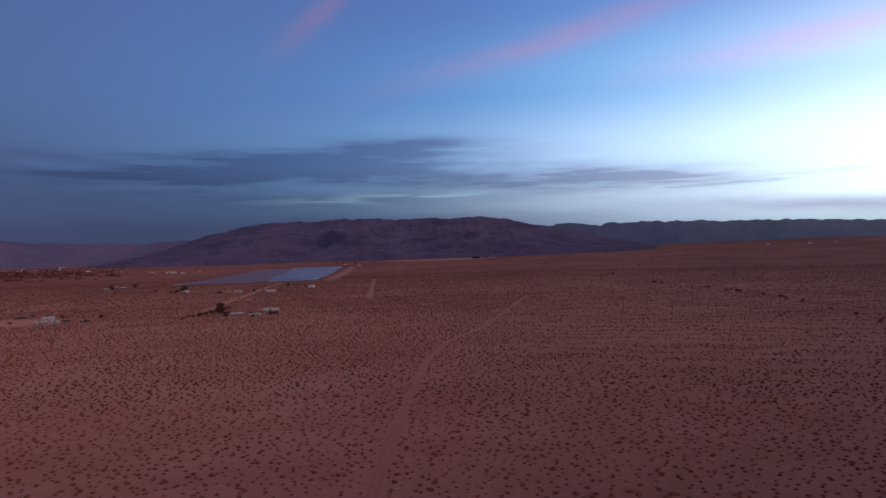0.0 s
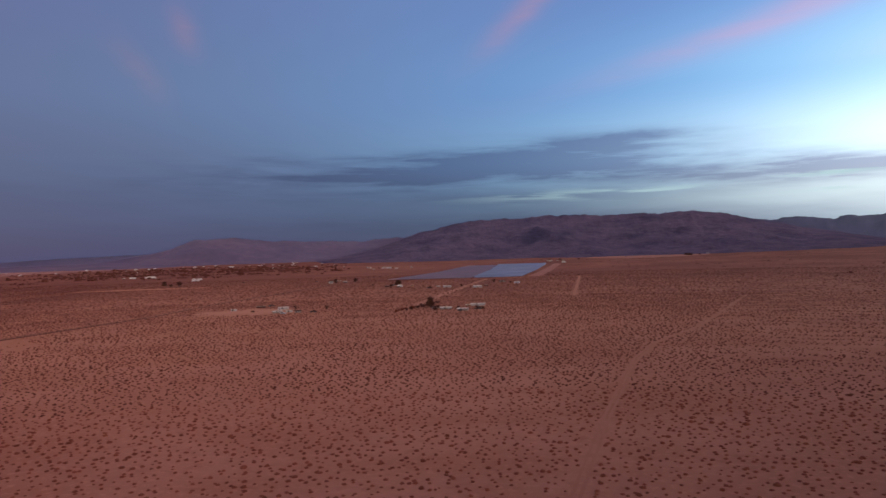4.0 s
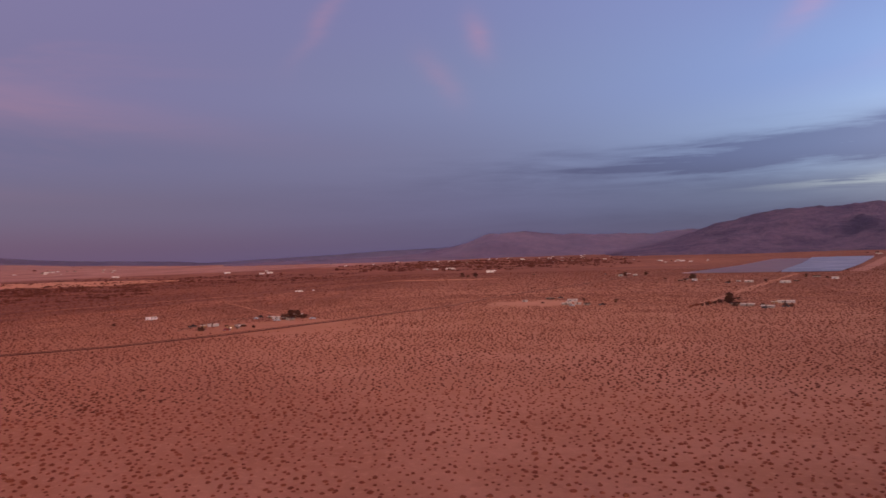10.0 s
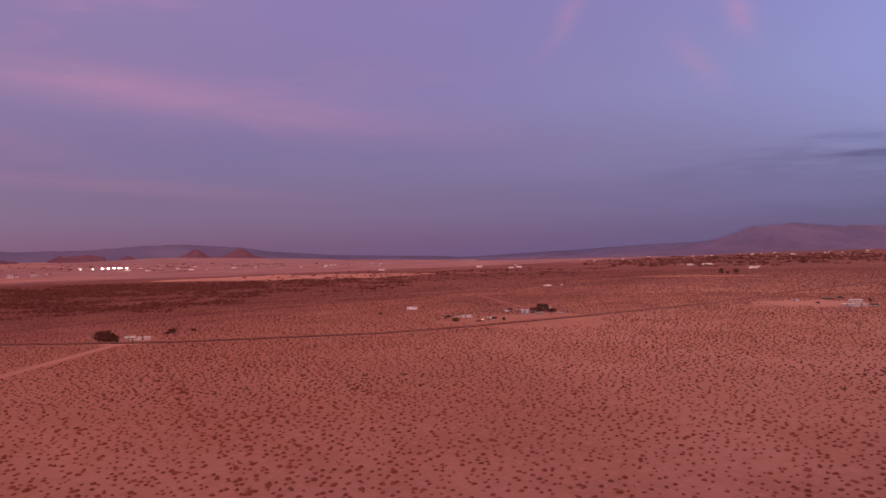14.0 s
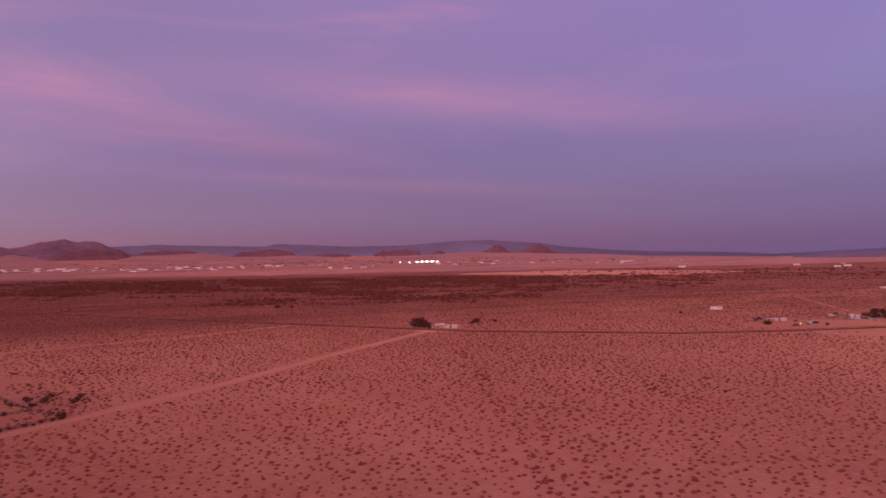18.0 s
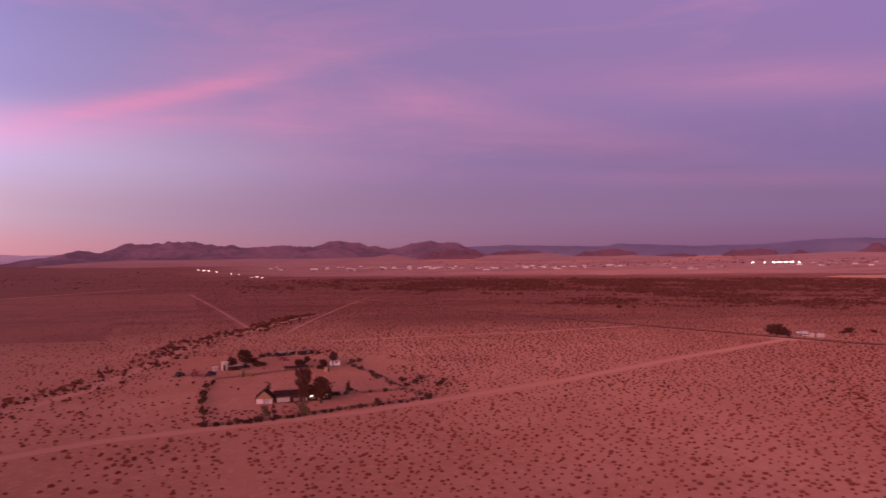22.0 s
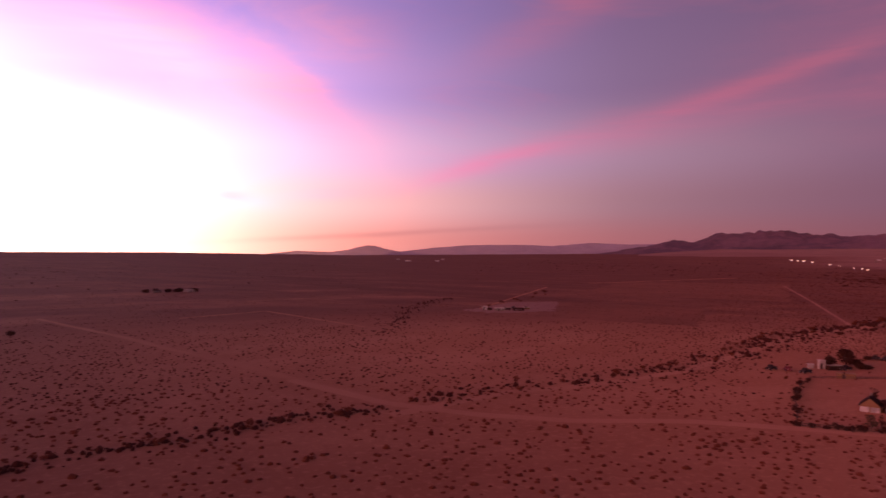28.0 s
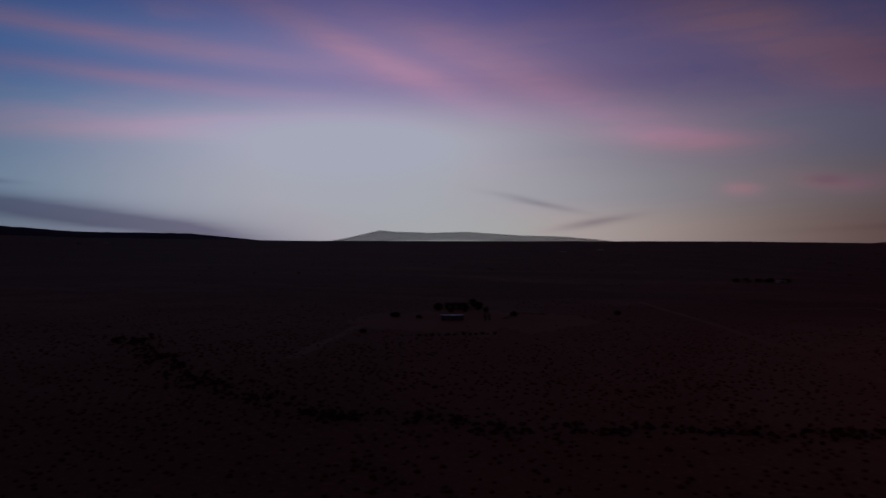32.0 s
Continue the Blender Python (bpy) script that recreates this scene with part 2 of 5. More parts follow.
def two_tone(a, b, scale, grain, relief=0.3, reach=0.03, stain=None):
    """Two colours mixed by a coarse and a fine noise, with a light relief."""
    def build(q, shader):
        p = place(q)
        coarse, small = q.noise(p, scale, 5.0, 0.6), q.noise(p, grain, 4.0, 0.6)
        f = q.math("ADD", q.math("MULTIPLY", q.span(coarse, 0.35, 0.65), 0.65), q.math("MULTIPLY", q.span(small, 0.35, 0.65), 0.35))
        col = q.mix(f, a, b)
        if stain:
            col = q.mix(q.span(q.noise(p, scale * 0.37, 3.0), 0.56, 0.7), col, stain)
        q.put(shader.inputs["Base Color"], col)
        bump(q, shader, small, relief, reach)
    return build


SAND_A, SAND_B, SAND_C = (0.40, 0.148, 0.078), (0.455, 0.178, 0.1), (0.31, 0.106, 0.057)


def ground_nodes(q, shader):
    p = place(q)
    broad = q.noise(p, 0.0022, 6.0, 0.58, 0.6)
    mid = q.noise(q.mapping(p, scale=(1, 1.6, 1)), 0.017, 6.0, 0.6, 0.8)
    small, grit = q.noise(p, 0.22, 5.0, 0.62), q.noise(p, 2.3, 3.0, 0.6)
    col = q.mix(q.span(mid, 0.36, 0.66), SAND_A, SAND_B)
    col = q.mix(q.span(broad, 0.44, 0.62, 0.0, 0.75), col, SAND_C)
    col = q.mix(q.span(small, 0.5, 0.72, 0.0, 0.45), col, SAND_C)
    col = q.mix(q.span(grit, 0.55, 0.75, 0.0, 0.4), col, (0.24, 0.095, 0.055))
    pale = q.noise(p, 0.6, 4.0, 0.65, 0.3)
    col = q.mix(q.span(pale, 0.5, 0.68, 0.0, 0.6), col, (0.52, 0.205, 0.115))
    # scrub too far off to stand singly, in bands along the plain
    r = q.vmath("LENGTH", q.vmath("MULTIPLY", p, (1, 1, 0)))
    v = q.node("ShaderNodeTexVoronoi")
    q.put(v.inputs["Vector"], q.mapping(p, scale=(0.17, 0.17, 0)))
    v.inputs["Scale"].default_value = 1.0
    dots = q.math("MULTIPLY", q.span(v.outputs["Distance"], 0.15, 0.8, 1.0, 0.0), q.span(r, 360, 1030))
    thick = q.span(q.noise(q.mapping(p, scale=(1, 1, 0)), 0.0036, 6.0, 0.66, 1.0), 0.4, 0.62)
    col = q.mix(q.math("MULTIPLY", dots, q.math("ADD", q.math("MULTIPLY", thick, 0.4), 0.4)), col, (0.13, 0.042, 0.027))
    # sand itself darkens with distance from the camera, fitted to its view
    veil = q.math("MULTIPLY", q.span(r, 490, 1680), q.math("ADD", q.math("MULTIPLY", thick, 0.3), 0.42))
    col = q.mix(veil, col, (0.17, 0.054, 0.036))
    streak = q.noise(q.mapping(p, scale=(1, 1, 0)), 0.028, 5.0, 0.7, 0.4)
    col = q.mix(q.math("MULTIPLY", q.span(streak, 0.46, 0.62, 0.0, 0.55), q.span(r, 300, 700)), col, (0.19, 0.058, 0.036))
    # darker banded ground far to the south, growing with distance from the camera
    south = q.vmath("DOT_PRODUCT", p, tuple(heading(150)))
    bands = q.span(q.noise(q.mapping(p, scale=(0.35, 1, 0), rot=(0, 0, 0.3)), 0.011, 5.0, 0.6, 0.5), 0.3, 0.6, 0.35, 0.85)
    far_south = q.math("MULTIPLY", q.span(south, 60, 330), q.span(r, 290, 520))
    col = q.mix(q.math("MULTIPLY", far_south, bands), col, (0.17, 0.054, 0.036))
    # bands of scrub and bare sand, turned to lie level in the camera's view
    over, along = q.vmath("DOT_PRODUCT", p, tuple(heading(112))), q.vmath("DOT_PRODUCT", p, tuple(heading(22)))
    weave = q.noise(q.xyz(q.math("MULTIPLY", over, 0.017), q.math("MULTIPLY", along, 0.0026), 0.0), 1.0, 8.0, 0.74, 0.3)
    reach = q.math("MULTIPLY", q.span(over, 230, 480), q.span(r, 380, 620))
    col = q.mix(q.math("MULTIPLY", reach, q.span(weave, 0.46, 0.57, 0.0, 0.85)), col, (0.15, 0.046, 0.03))
    # dark scrub flats along the dry river before the town
    east = q.vmath("DOT_PRODUCT", p, tuple(heading(100)))
    uneven = q.noise(q.mapping(p, scale=(1, 1, 0)), 0.006, 5.0, 0.65, 0.8)
    flats = q.math("MULTIPLY", q.span(q.math("ADD", east, q.math("MULTIPLY", uneven, 380)), 700, 900), q.span(east, 1800, 1500))
    col = q.mix(q.math("MULTIPLY", flats, 0.35), col, (0.17, 0.05, 0.032))
    # pale alluvial plain round the town
    plain = q.math("MULTIPLY", q.span(q.math("ADD", east, q.math("MULTIPLY", uneven, 300)), 1900, 2150), q.span(q.math("ADD", along, q.math("MULTIPLY", over, 0.3)), -150, 350))
    col = q.mix(q.math("MULTIPLY", plain, q.span(weave, 0.44, 0.58, 0.85, 0.4)), col, (0.36, 0.16, 0.125))
    q.put(shader.inputs["Base Color"], col)
    bump(q, shader, q.math("ADD", small, q.math("MULTIPLY", grit, 0.3)), 0.5, 0.25)


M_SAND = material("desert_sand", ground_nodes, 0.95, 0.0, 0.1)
M_TRACK = material("packed_sand", two_tone((0.475, 0.193, 0.113), (0.425, 0.165, 0.094), 0.03, 0.8, 0.3, 0.05), 0.95, 0.0, 0.1)
M_SAND_TRACK = material("worn_sand", two_tone((0.435, 0.168, 0.094), (0.39, 0.143, 0.077), 0.03, 0.8, 0.3, 0.05), 0.95, 0.0, 0.1)
M_PLAYA = material("pale_sand", two_tone((0.42, 0.172, 0.118), (0.31, 0.118, 0.078), 0.006, 0.05, 0.2, 0.2), 0.95, 0.0, 0.1)
M_BERM = material("ploughed_earth", two_tone((0.085, 0.028, 0.018), (0.14, 0.046, 0.029), 0.1, 1.2, 0.5, 0.2), 0.95, 0.0, 0.1)
M_ROCK = material("mountain_rock", two_tone((0.08, 0.052, 0.08), (0.165, 0.098, 0.125), 0.007, 0.035, 0.9, 14.0, (0.066, 0.045, 0.07)), 0.95, 0.0, 0.1)
# the next six rocks imitate haze: tinted tones, part transparent
M_ROCK_HAZE_BLUE = material("haze_blued_rock", two_tone((0.13, 0.10, 0.15), (0.18, 0.13, 0.185), 0.003, 0.02, 0.4, 6.0), 0.9, 0.0, 0.1, 0.75)
M_ROCK_HAZE_FAR = material("haze_tinted_far_rock", two_tone((0.27, 0.19, 0.235), (0.34, 0.235, 0.28), 0.003, 0.02, 0.4, 6.0), 0.9, 0.0, 0.1, 0.6)
M_ROCK_HAZE_PALE = material("rock_paled_for_haze", two_tone((0.72, 0.55, 0.6), (0.82, 0.64, 0.68), 0.003, 0.02, 0.4, 6.0), 0.95, 0.0, 0.1, 0.5)
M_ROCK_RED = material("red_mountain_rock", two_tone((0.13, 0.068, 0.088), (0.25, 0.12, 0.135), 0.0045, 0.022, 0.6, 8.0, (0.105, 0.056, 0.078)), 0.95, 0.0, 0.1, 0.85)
M_ROCK_HAZE_MAUVE = material("haze_tinted_mauve_rock", two_tone((0.42, 0.29, 0.36), (0.52, 0.36, 0.42), 0.003, 0.02, 0.4, 6.0), 0.95, 0.0, 0.1, 0.6)
M_ROCK_HAZE_DUSK = material("haze_tinted_dusky_rock", two_tone((0.14, 0.092, 0.132), (0.21, 0.128, 0.165), 0.0035, 0.022, 0.4, 6.0), 0.95, 0.0, 0.1, 0.75)
M_FAN = material("pink_fan_sand", two_tone((0.32, 0.145, 0.115), (0.25, 0.108, 0.085), 0.004, 0.03, 0.3, 2.0), 0.95, 0.0, 0.1)
M_FALLOW = material("fallow_earth", two_tone((0.25, 0.085, 0.05), (0.19, 0.063, 0.038), 0.02, 0.15, 0.3, 0.1), 0.95, 0.0, 0.1)
M_BUTTE = material("red_butte_rock", two_tone((0.125, 0.05, 0.055), (0.19, 0.074, 0.074), 0.006, 0.04, 0.7, 5.0), 0.95, 0.0, 0.1)


def leaf_nodes(a, b):
    def build(q, shader):
        isle = q.node("ShaderNodeNewGeometry").outputs["Random Per Island"]
        q.put(shader.inputs["Base Color"], q.mix(q.math("ADD", q.math("MULTIPLY", isle, 0.6), q.math("MULTIPLY", q.noise(place(q), 0.08, 3.0), 0.4)), a, b))
    return build


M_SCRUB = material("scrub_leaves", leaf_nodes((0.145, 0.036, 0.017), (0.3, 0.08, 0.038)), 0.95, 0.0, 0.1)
# the same scrub in a darker tone, for rings farther from the camera
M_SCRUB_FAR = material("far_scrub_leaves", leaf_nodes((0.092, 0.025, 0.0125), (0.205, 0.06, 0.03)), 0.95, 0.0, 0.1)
M_THICKET = material("thicket_leaves", leaf_nodes((0.075, 0.022, 0.013), (0.15, 0.045, 0.026)), 0.95, 0.0, 0.1)
M_LEAF = material("tree_leaves", leaf_nodes((0.058, 0.02, 0.012), (0.125, 0.045, 0.025)), 0.95, 0.0, 0.2)
M_LEAF_BROWN = material("brown_leaves", leaf_nodes((0.075, 0.026, 0.015), (0.15, 0.053, 0.03)), 0.95, 0.0, 0.1)
M_LEAF_DRY = material("dry_leaves", leaf_nodes((0.09, 0.05, 0.028), (0.19, 0.1, 0.05)), 0.85, 0.0, 0.2)
M_BARK = material("bark", two_tone((0.07, 0.05, 0.04), (0.14, 0.1, 0.08), 1.0, 9.0, 0.6, 0.02), 0.95)
M_STUCCO = material("cream_stucco", two_tone((0.55, 0.41, 0.31), (0.45, 0.33, 0.25), 0.4, 6.0, 0.3, 0.01, (0.45, 0.36, 0.3)), 0.95)
M_WHITE = material("white_painted_metal", two_tone((0.8, 0.66, 0.54), (0.7, 0.56, 0.46), 0.5, 5.0, 0.1, 0.005, (0.44, 0.34, 0.28)), 0.94)
M_TAN = material("tan_siding", two_tone((0.36, 0.24, 0.17), (0.27, 0.18, 0.13), 0.5, 6.0, 0.3, 0.01), 0.95)
M_OCHRE = material("ochre_plywood", two_tone((0.42, 0.2, 0.085), (0.32, 0.15, 0.065), 0.7, 7.0, 0.3, 0.01), 0.8)
M_ROOF_D = material("dark_shingles", two_tone((0.05, 0.018, 0.012), (0.085, 0.032, 0.022), 0.6, 5.0, 0.5, 0.03), 0.9)
M_ROOF_L = material("pale_metal_roof", two_tone((0.62, 0.46, 0.35), (0.48, 0.35, 0.27), 0.3, 4.0, 0.1, 0.01), 0.95, 0.0)
M_NAVY = material("navy_siding", two_tone((0.045, 0.05, 0.075), (0.065, 0.07, 0.1), 0.4, 4.0, 0.1, 0.01), 0.8)
M_SHINY = material("bare_metal_roof", two_tone((0.34, 0.34, 0.38), (0.27, 0.27, 0.31), 0.5, 4.0, 0.05, 0.005), 0.55, 0.5)
M_GLASS = material("dark_glass", lambda q, s: q.put(s.inputs["Base Color"], (0.02, 0.022, 0.028, 1)), 0.08, 0.0, 0.6)
M_SIDING = material("dark_wood_siding", two_tone((0.06, 0.024, 0.015), (0.09, 0.038, 0.024), 0.6, 8.0, 0.4, 0.01), 0.9)
M_WOOD = material("weathered_wood", two_tone((0.1, 0.055, 0.038), (0.16, 0.09, 0.062), 1.5, 12.0, 0.5, 0.01), 0.9)
M_STEEL = material("galvanised_steel", two_tone((0.45, 0.45, 0.46), (0.34, 0.34, 0.35), 1.0, 8.0, 0.1, 0.005), 0.45, 0.8)
M_RUBBER = material("tyre_rubber", two_tone((0.02, 0.02, 0.02), (0.035, 0.033, 0.03), 2.0, 20.0, 0.2, 0.005), 0.9)
M_CARS = [material("car_paint", two_tone(a, b, 0.7, 6.0, 0.02, 0.002), 0.75, 0.0, 0.15) for a, b in
          (((0.48, 0.42, 0.38), (0.4, 0.35, 0.31)), ((0.045, 0.022, 0.016), (0.065, 0.033, 0.024)), ((0.3, 0.05, 0.04), (0.25, 0.045, 0.04)), ((0.12, 0.2, 0.36), (0.1, 0.17, 0.3)))]
# the left block's dull pinkish tone is put into the panel colour
M_PANEL_DULL = material("dull_solar_glass", two_tone((0.4, 0.235, 0.21), (0.47, 0.275, 0.245), 0.02, 0.3, 0.0, 0.001), 0.75, 0.0, 0.3)
# reflected sky is partly painted into this glass as pale patches
M_PANEL = material("solar_glass_sky_painted", two_tone((0.26, 0.21, 0.21), (0.52, 0.43, 0.42), 0.012, 0.3, 0.0, 0.001), 0.4, 0.0, 0.5)


def glow(name, colour, strength):
    def build(q, shader):
        shader.inputs["Base Color"].default_value = (0.9, 0.9, 0.85, 1)
        shader.inputs["Emission Color"].default_value = (*colour, 1)
        shader.inputs["Emission Strength"].default_value = strength
    return material(name, build, 0.4)


M_LAMP = glow("lamp_glass", (1.0, 0.86, 0.5), 9.0)
M_FLOOD = glow("floodlight_glass", (0.85, 1.0, 0.85), 9.0)
M_WINDOW_LIT = glow("lit_window", (1.0, 0.55, 0.22), 1.6)


# ---------------------------------------------------------------- mesh helpers
def mesh_of(name, verts, faces):
    me = bpy.data.meshes.new(name)
    verts, faces = np.asarray(verts, np.float32), np.asarray(faces, np.int32)
    k = faces.shape[1]
    me.vertices.add(len(verts))
    me.vertices.foreach_set("co", verts.ravel())
    me.loops.add(faces.size)
    me.loops.foreach_set("vertex_index", faces.ravel())
    me.polygons.add(len(faces))
    me.polygons.foreach_set("loop_start", np.arange(0, faces.size, k, dtype=np.int32))
    me.polygons.foreach_set("loop_total", np.full(len(faces), k, np.int32))
    me.update(calc_edges=True)
    return me


def sheet(name, verts, faces, mat, smooth=True):
    me = mesh_of(name, verts, faces)
    me.materials.append(mat)
    if smooth:
        me.polygons.foreach_set("use_smooth", np.ones(len(me.polygons), bool))
    return new(name, me)


def part(name, bm, mat, parent, label=""):
    me = bpy.data.meshes.new(name)
    bm.normal_update()
    bm.to_mesh(me)
    bm.free()
    me.materials.append(mat)
    ob = new(name, me)
    ob.parent = parent
    return tagged(ob, label=label)


def thing(name, label, category, x, y, turn=0.0, group="", z=None):
    ob = new(name)
    ob.empty_display_size = 0.3
    ob.matrix_world = pose(x, y, ground_z(x, y) if z is None else z, 0, 0, turn)
    return tagged(ob, label, category, group)


def box(bm, x0, y0, z0, x1, y1, z1, bevel=0.0):
    """A block with chamfered edges."""
    made = bmesh.ops.create_cube(bm, size=1.0)
    vs = made["verts"]
    bmesh.ops.scale(bm, vec=(x1 - x0, y1 - y0, z1 - z0), verts=vs)
    bmesh.ops.translate(bm, vec=((x0 + x1) / 2, (y0 + y1) / 2, (z0 + z1) / 2), verts=vs)
    if bevel:
        bmesh.ops.bevel(bm, geom=list({e for v in vs for e in v.link_edges}), offset=bevel, segments=1, affect="EDGES")
    return bm


def block(x0, y0, z0, x1, y1, z1, bevel=0.0):
    return box(bmesh.new(), x0, y0, z0, x1, y1, z1, bevel)


def tube(bm, a, b, r0, r1, sides=6):
    a, b = Vector(a), Vector(b)
    turn = (b - a).to_track_quat("Z", "Y").to_matrix().to_4x4()
    bmesh.ops.create_cone(bm, cap_ends=True, segments=sides, radius1=r0, radius2=r1, depth=(b - a).length,
                          matrix=Matrix.Translation((a + b) / 2) @ turn)
    return bm


# ---------------------------------------------------------------- ground
RISE_AZ = (-47, -31, -22, -7, 8, 28, 43, 58, 79, 110, 141, 163, 178, 191, 211, 227, 235)
RISE = (83, 90, 83, 57, 44, 38, 25, 22, 60, 63, 37, 22, 40, 40, 43, 63, 83)


def ground_z(x, y):
    r = math.hypot(x, y)
    if r < 900:
        return 0.0
    swell = noise.noise((x * 0.004, y * 0.004, 3.0)) * min(1.0, (r - 900) / 1100) * 2.0
    if r < 1680:
        return swell
    a = math.degrees(math.atan2(-x, y))
    a = (a + 60) % 360 - 60
    t = min(1.0, (r - 1680) / 3120)
    return float(np.interp(a, RISE_AZ, RISE)) * t * t * (3 - 2 * t) + swell


random.seed(3)
radii = [0.0] + [20 * 1.0315 ** i for i in range(178)]
radii = [r for r in radii if r < 5150] + [5200.0]
SEG = 240
gv = [(0, 0, 0)]
for r in radii[1:]:
    for k in range(SEG):
        a = 2 * math.pi * k / SEG
        x, y = -r * math.sin(a), r * math.cos(a)
        gv.append((x, y, ground_z(x, y)))
gq = []
for i in range(len(radii) - 2):
    b0, b1 = 1 + i * SEG, 1 + (i + 1) * SEG
    for k in range(SEG):
        n = (k + 1) % SEG
        gq.append((b0 + k, b1 + k, b1 + n, b0 + n))
# close the centre with its own small fan ring
centre = [(0, 1 + k, 1 + (k + 1) % SEG) for k in range(SEG)]
me = bpy.data.meshes.new("ground")
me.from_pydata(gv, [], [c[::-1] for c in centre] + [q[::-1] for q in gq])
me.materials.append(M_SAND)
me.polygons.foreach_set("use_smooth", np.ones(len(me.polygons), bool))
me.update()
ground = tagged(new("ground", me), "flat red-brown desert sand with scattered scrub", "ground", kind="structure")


laid = 0


def strip(name, points, width, mat, label, lift=0.05, crown=0.0, step=8.0, ragged=0.0, category="track"):
    """A track laid along a line of plan points, a little proud of the sand, with ragged edges and a crowned middle."""
    global laid
    laid += 1
    low = 0.012 + 0.003 * laid                       # no two tracks in one plane
    pts = []
    for (x0, y0), (x1, y1) in zip(points, points[1:]):
        n = max(1, int(math.hypot(x1 - x0, y1 - y0) / step))
        pts += [(x0 + (x1 - x0) * i / n, y0 + (y1 - y0) * i / n) for i in range(n)]
    pts.append(points[-1])
    vs, fs = [], []
    for i, (x, y) in enumerate(pts):
        a, b = pts[max(0, i - 1)], pts[min(len(pts) - 1, i + 1)]
        dx, dy = b[0] - a[0], b[1] - a[1]
        n = math.hypot(dx, dy) or 1.0
        nx, ny = -dy / n, dx / n
        for s in (-1, -0.5, 0.5, 1):
            w = width / 2 * s * (1 + (random.uniform(-ragged, ragged) if abs(s) == 1 else 0))
            px, py = x + nx * w, y + ny * w
            vs.append((px, py, ground_z(px, py) + (low if math.hypot(px, py) < 890 and not crown else lift) + (crown if abs(s) < 1 else 0.0)))
    for i in range(len(pts) - 1):
        for j in range(3):
            k = i * 4 + j
            fs.append((k, k + 4, k + 5, k + 1))
    ob = sheet(name, vs, [f[::-1] for f in fs], mat)
    return tagged(ob, label, category, kind="structure")


def beside(points, gap):
    """The line of points moved sideways, to its right."""
    out = []
    for i, (x, y) in enumerate(points):
        (ax, ay), (bx, by) = points[max(0, i - 1)], points[min(len(points) - 1, i + 1)]
        d = math.hypot(bx - ax, by - ay)
        out.append((x + (by - ay) / d * gap, y - (bx - ax) / d * gap))
    return tuple(out)


MAIN_ROAD = ((-690, -361), (-510, -127), (-378.1, 67), (-344.1, 163.4), (-341.4, 218.9), (-348.3, 308), (-365, 449), (-396, 554), (-451, 831), (-546, 1277), (-661, 1792))
LANE = ((-395, 44), (-306, -7), (-237.5, -42.9), (-202.8, -65), (-171, -86), (-150, -105), (-125, -128), (-98, -141.5), (-81.5, -155.5), (-65, -178), (-50, -222))
DRIVE = ((-14.8, 58.2), (-13, 122), (-12.5, 148), (-11.5, 182), (-9.5, 226), (-6.5, 280), (0.6, 330), (23.4, 402.7), (82, 695))
SOUTH_TRACK = ((42, -485), (20, -425), (0, -375), (-22, -308), (-38, -266), (-50, -228), (-66, -180))
strip("road", SOUTH_TRACK, 3.6, M_SAND_TRACK, "pale sandy track along the wash", 0.05, ragged=0.3)
strip("road", ((133.9, -208), (145.1, -261.6), (154.6, -304.7), (164.1, -357.5)), 5.0, M_TRACK, "faint sandy drive", 0.05, ragged=0.3)
strip("road", MAIN_ROAD, 4.2, M_TRACK, "graded dirt road across the desert", 0.06, 0.08)
strip("road", LANE, 4.4, M_TRACK, "pale sandy lane past the homestead", 0.05, 0.0, ragged=0.15)
strip("road", ((-142, -102), (-126, -91), (-102, -75), (-84.7, -55.9), (-64.3, -26.6)), 1.5, M_SAND_TRACK, "faint sandy side track", 0.05, ragged=0.3)
strip("road", ((-757, -627), (-534, -415), (-372, -264.1)), 2.2, M_PLAYA, "straight sandy track", 0.06, ragged=0.2)
CROSS_TRACK = ((-445, -36), (-390, -90), (-355, -135.7), (-320, -178))
FAR_TRACK = ((-728, -355.5), (-528.8, -288.6), (-414.4, -248), (-352.8, -223.7))
strip("road", FAR_TRACK, 1.6, M_SAND_TRACK, "faint sandy track beyond the wash", 0.05, ragged=0.3)
strip("road", CROSS_TRACK, 2.8, M_TRACK, "faint sandy track", 0.05, ragged=0.3)
for side in (-0.75, 0.75):
    strip("road", beside(DRIVE, side), 0.7, M_SAND_TRACK, "faint wheel rut through the scrub", 0.05, ragged=0.35)
strip("road", ((-74, 701), (-99, 986), (-130, 1335)), 3.6, M_SAND_TRACK, "pale bulldozed track", 0.06, ragged=0.3)
strip("road", ((-185, 515), (-212, 692), (-283, 1226)), 9.0, M_TRACK, "sandy drive to a farmyard", 0.06, ragged=0.2)
for points, wide in ((((-682, 263), (-696, 383), (-718, 506)), 3.5), (((-637, 415), (-507, 360), (-393, 314.2)), 3.0), (((-491, 245), (-464, 307)), 2.6), (((-709, 322), (-697, 624)), 4.0), (((-628, 677), (-674, 565)), 4.0),
                     (((-566, -765), (-903, -832)), 7.0), (((-236.9, -450.9), (-455, -699)), 2.4), (((-121.3, -363.7), (-92.7, -488.8), (-35.1, -455)), 2.8), (((-124, 1284), (141, 1190)), 7.0), (((-421, 355), (-509, 542), (-537, 653)), 3.0)):
    strip("road", points, wide, M_SAND_TRACK, "thin pale track across the plain", 0.3, ragged=0.3)
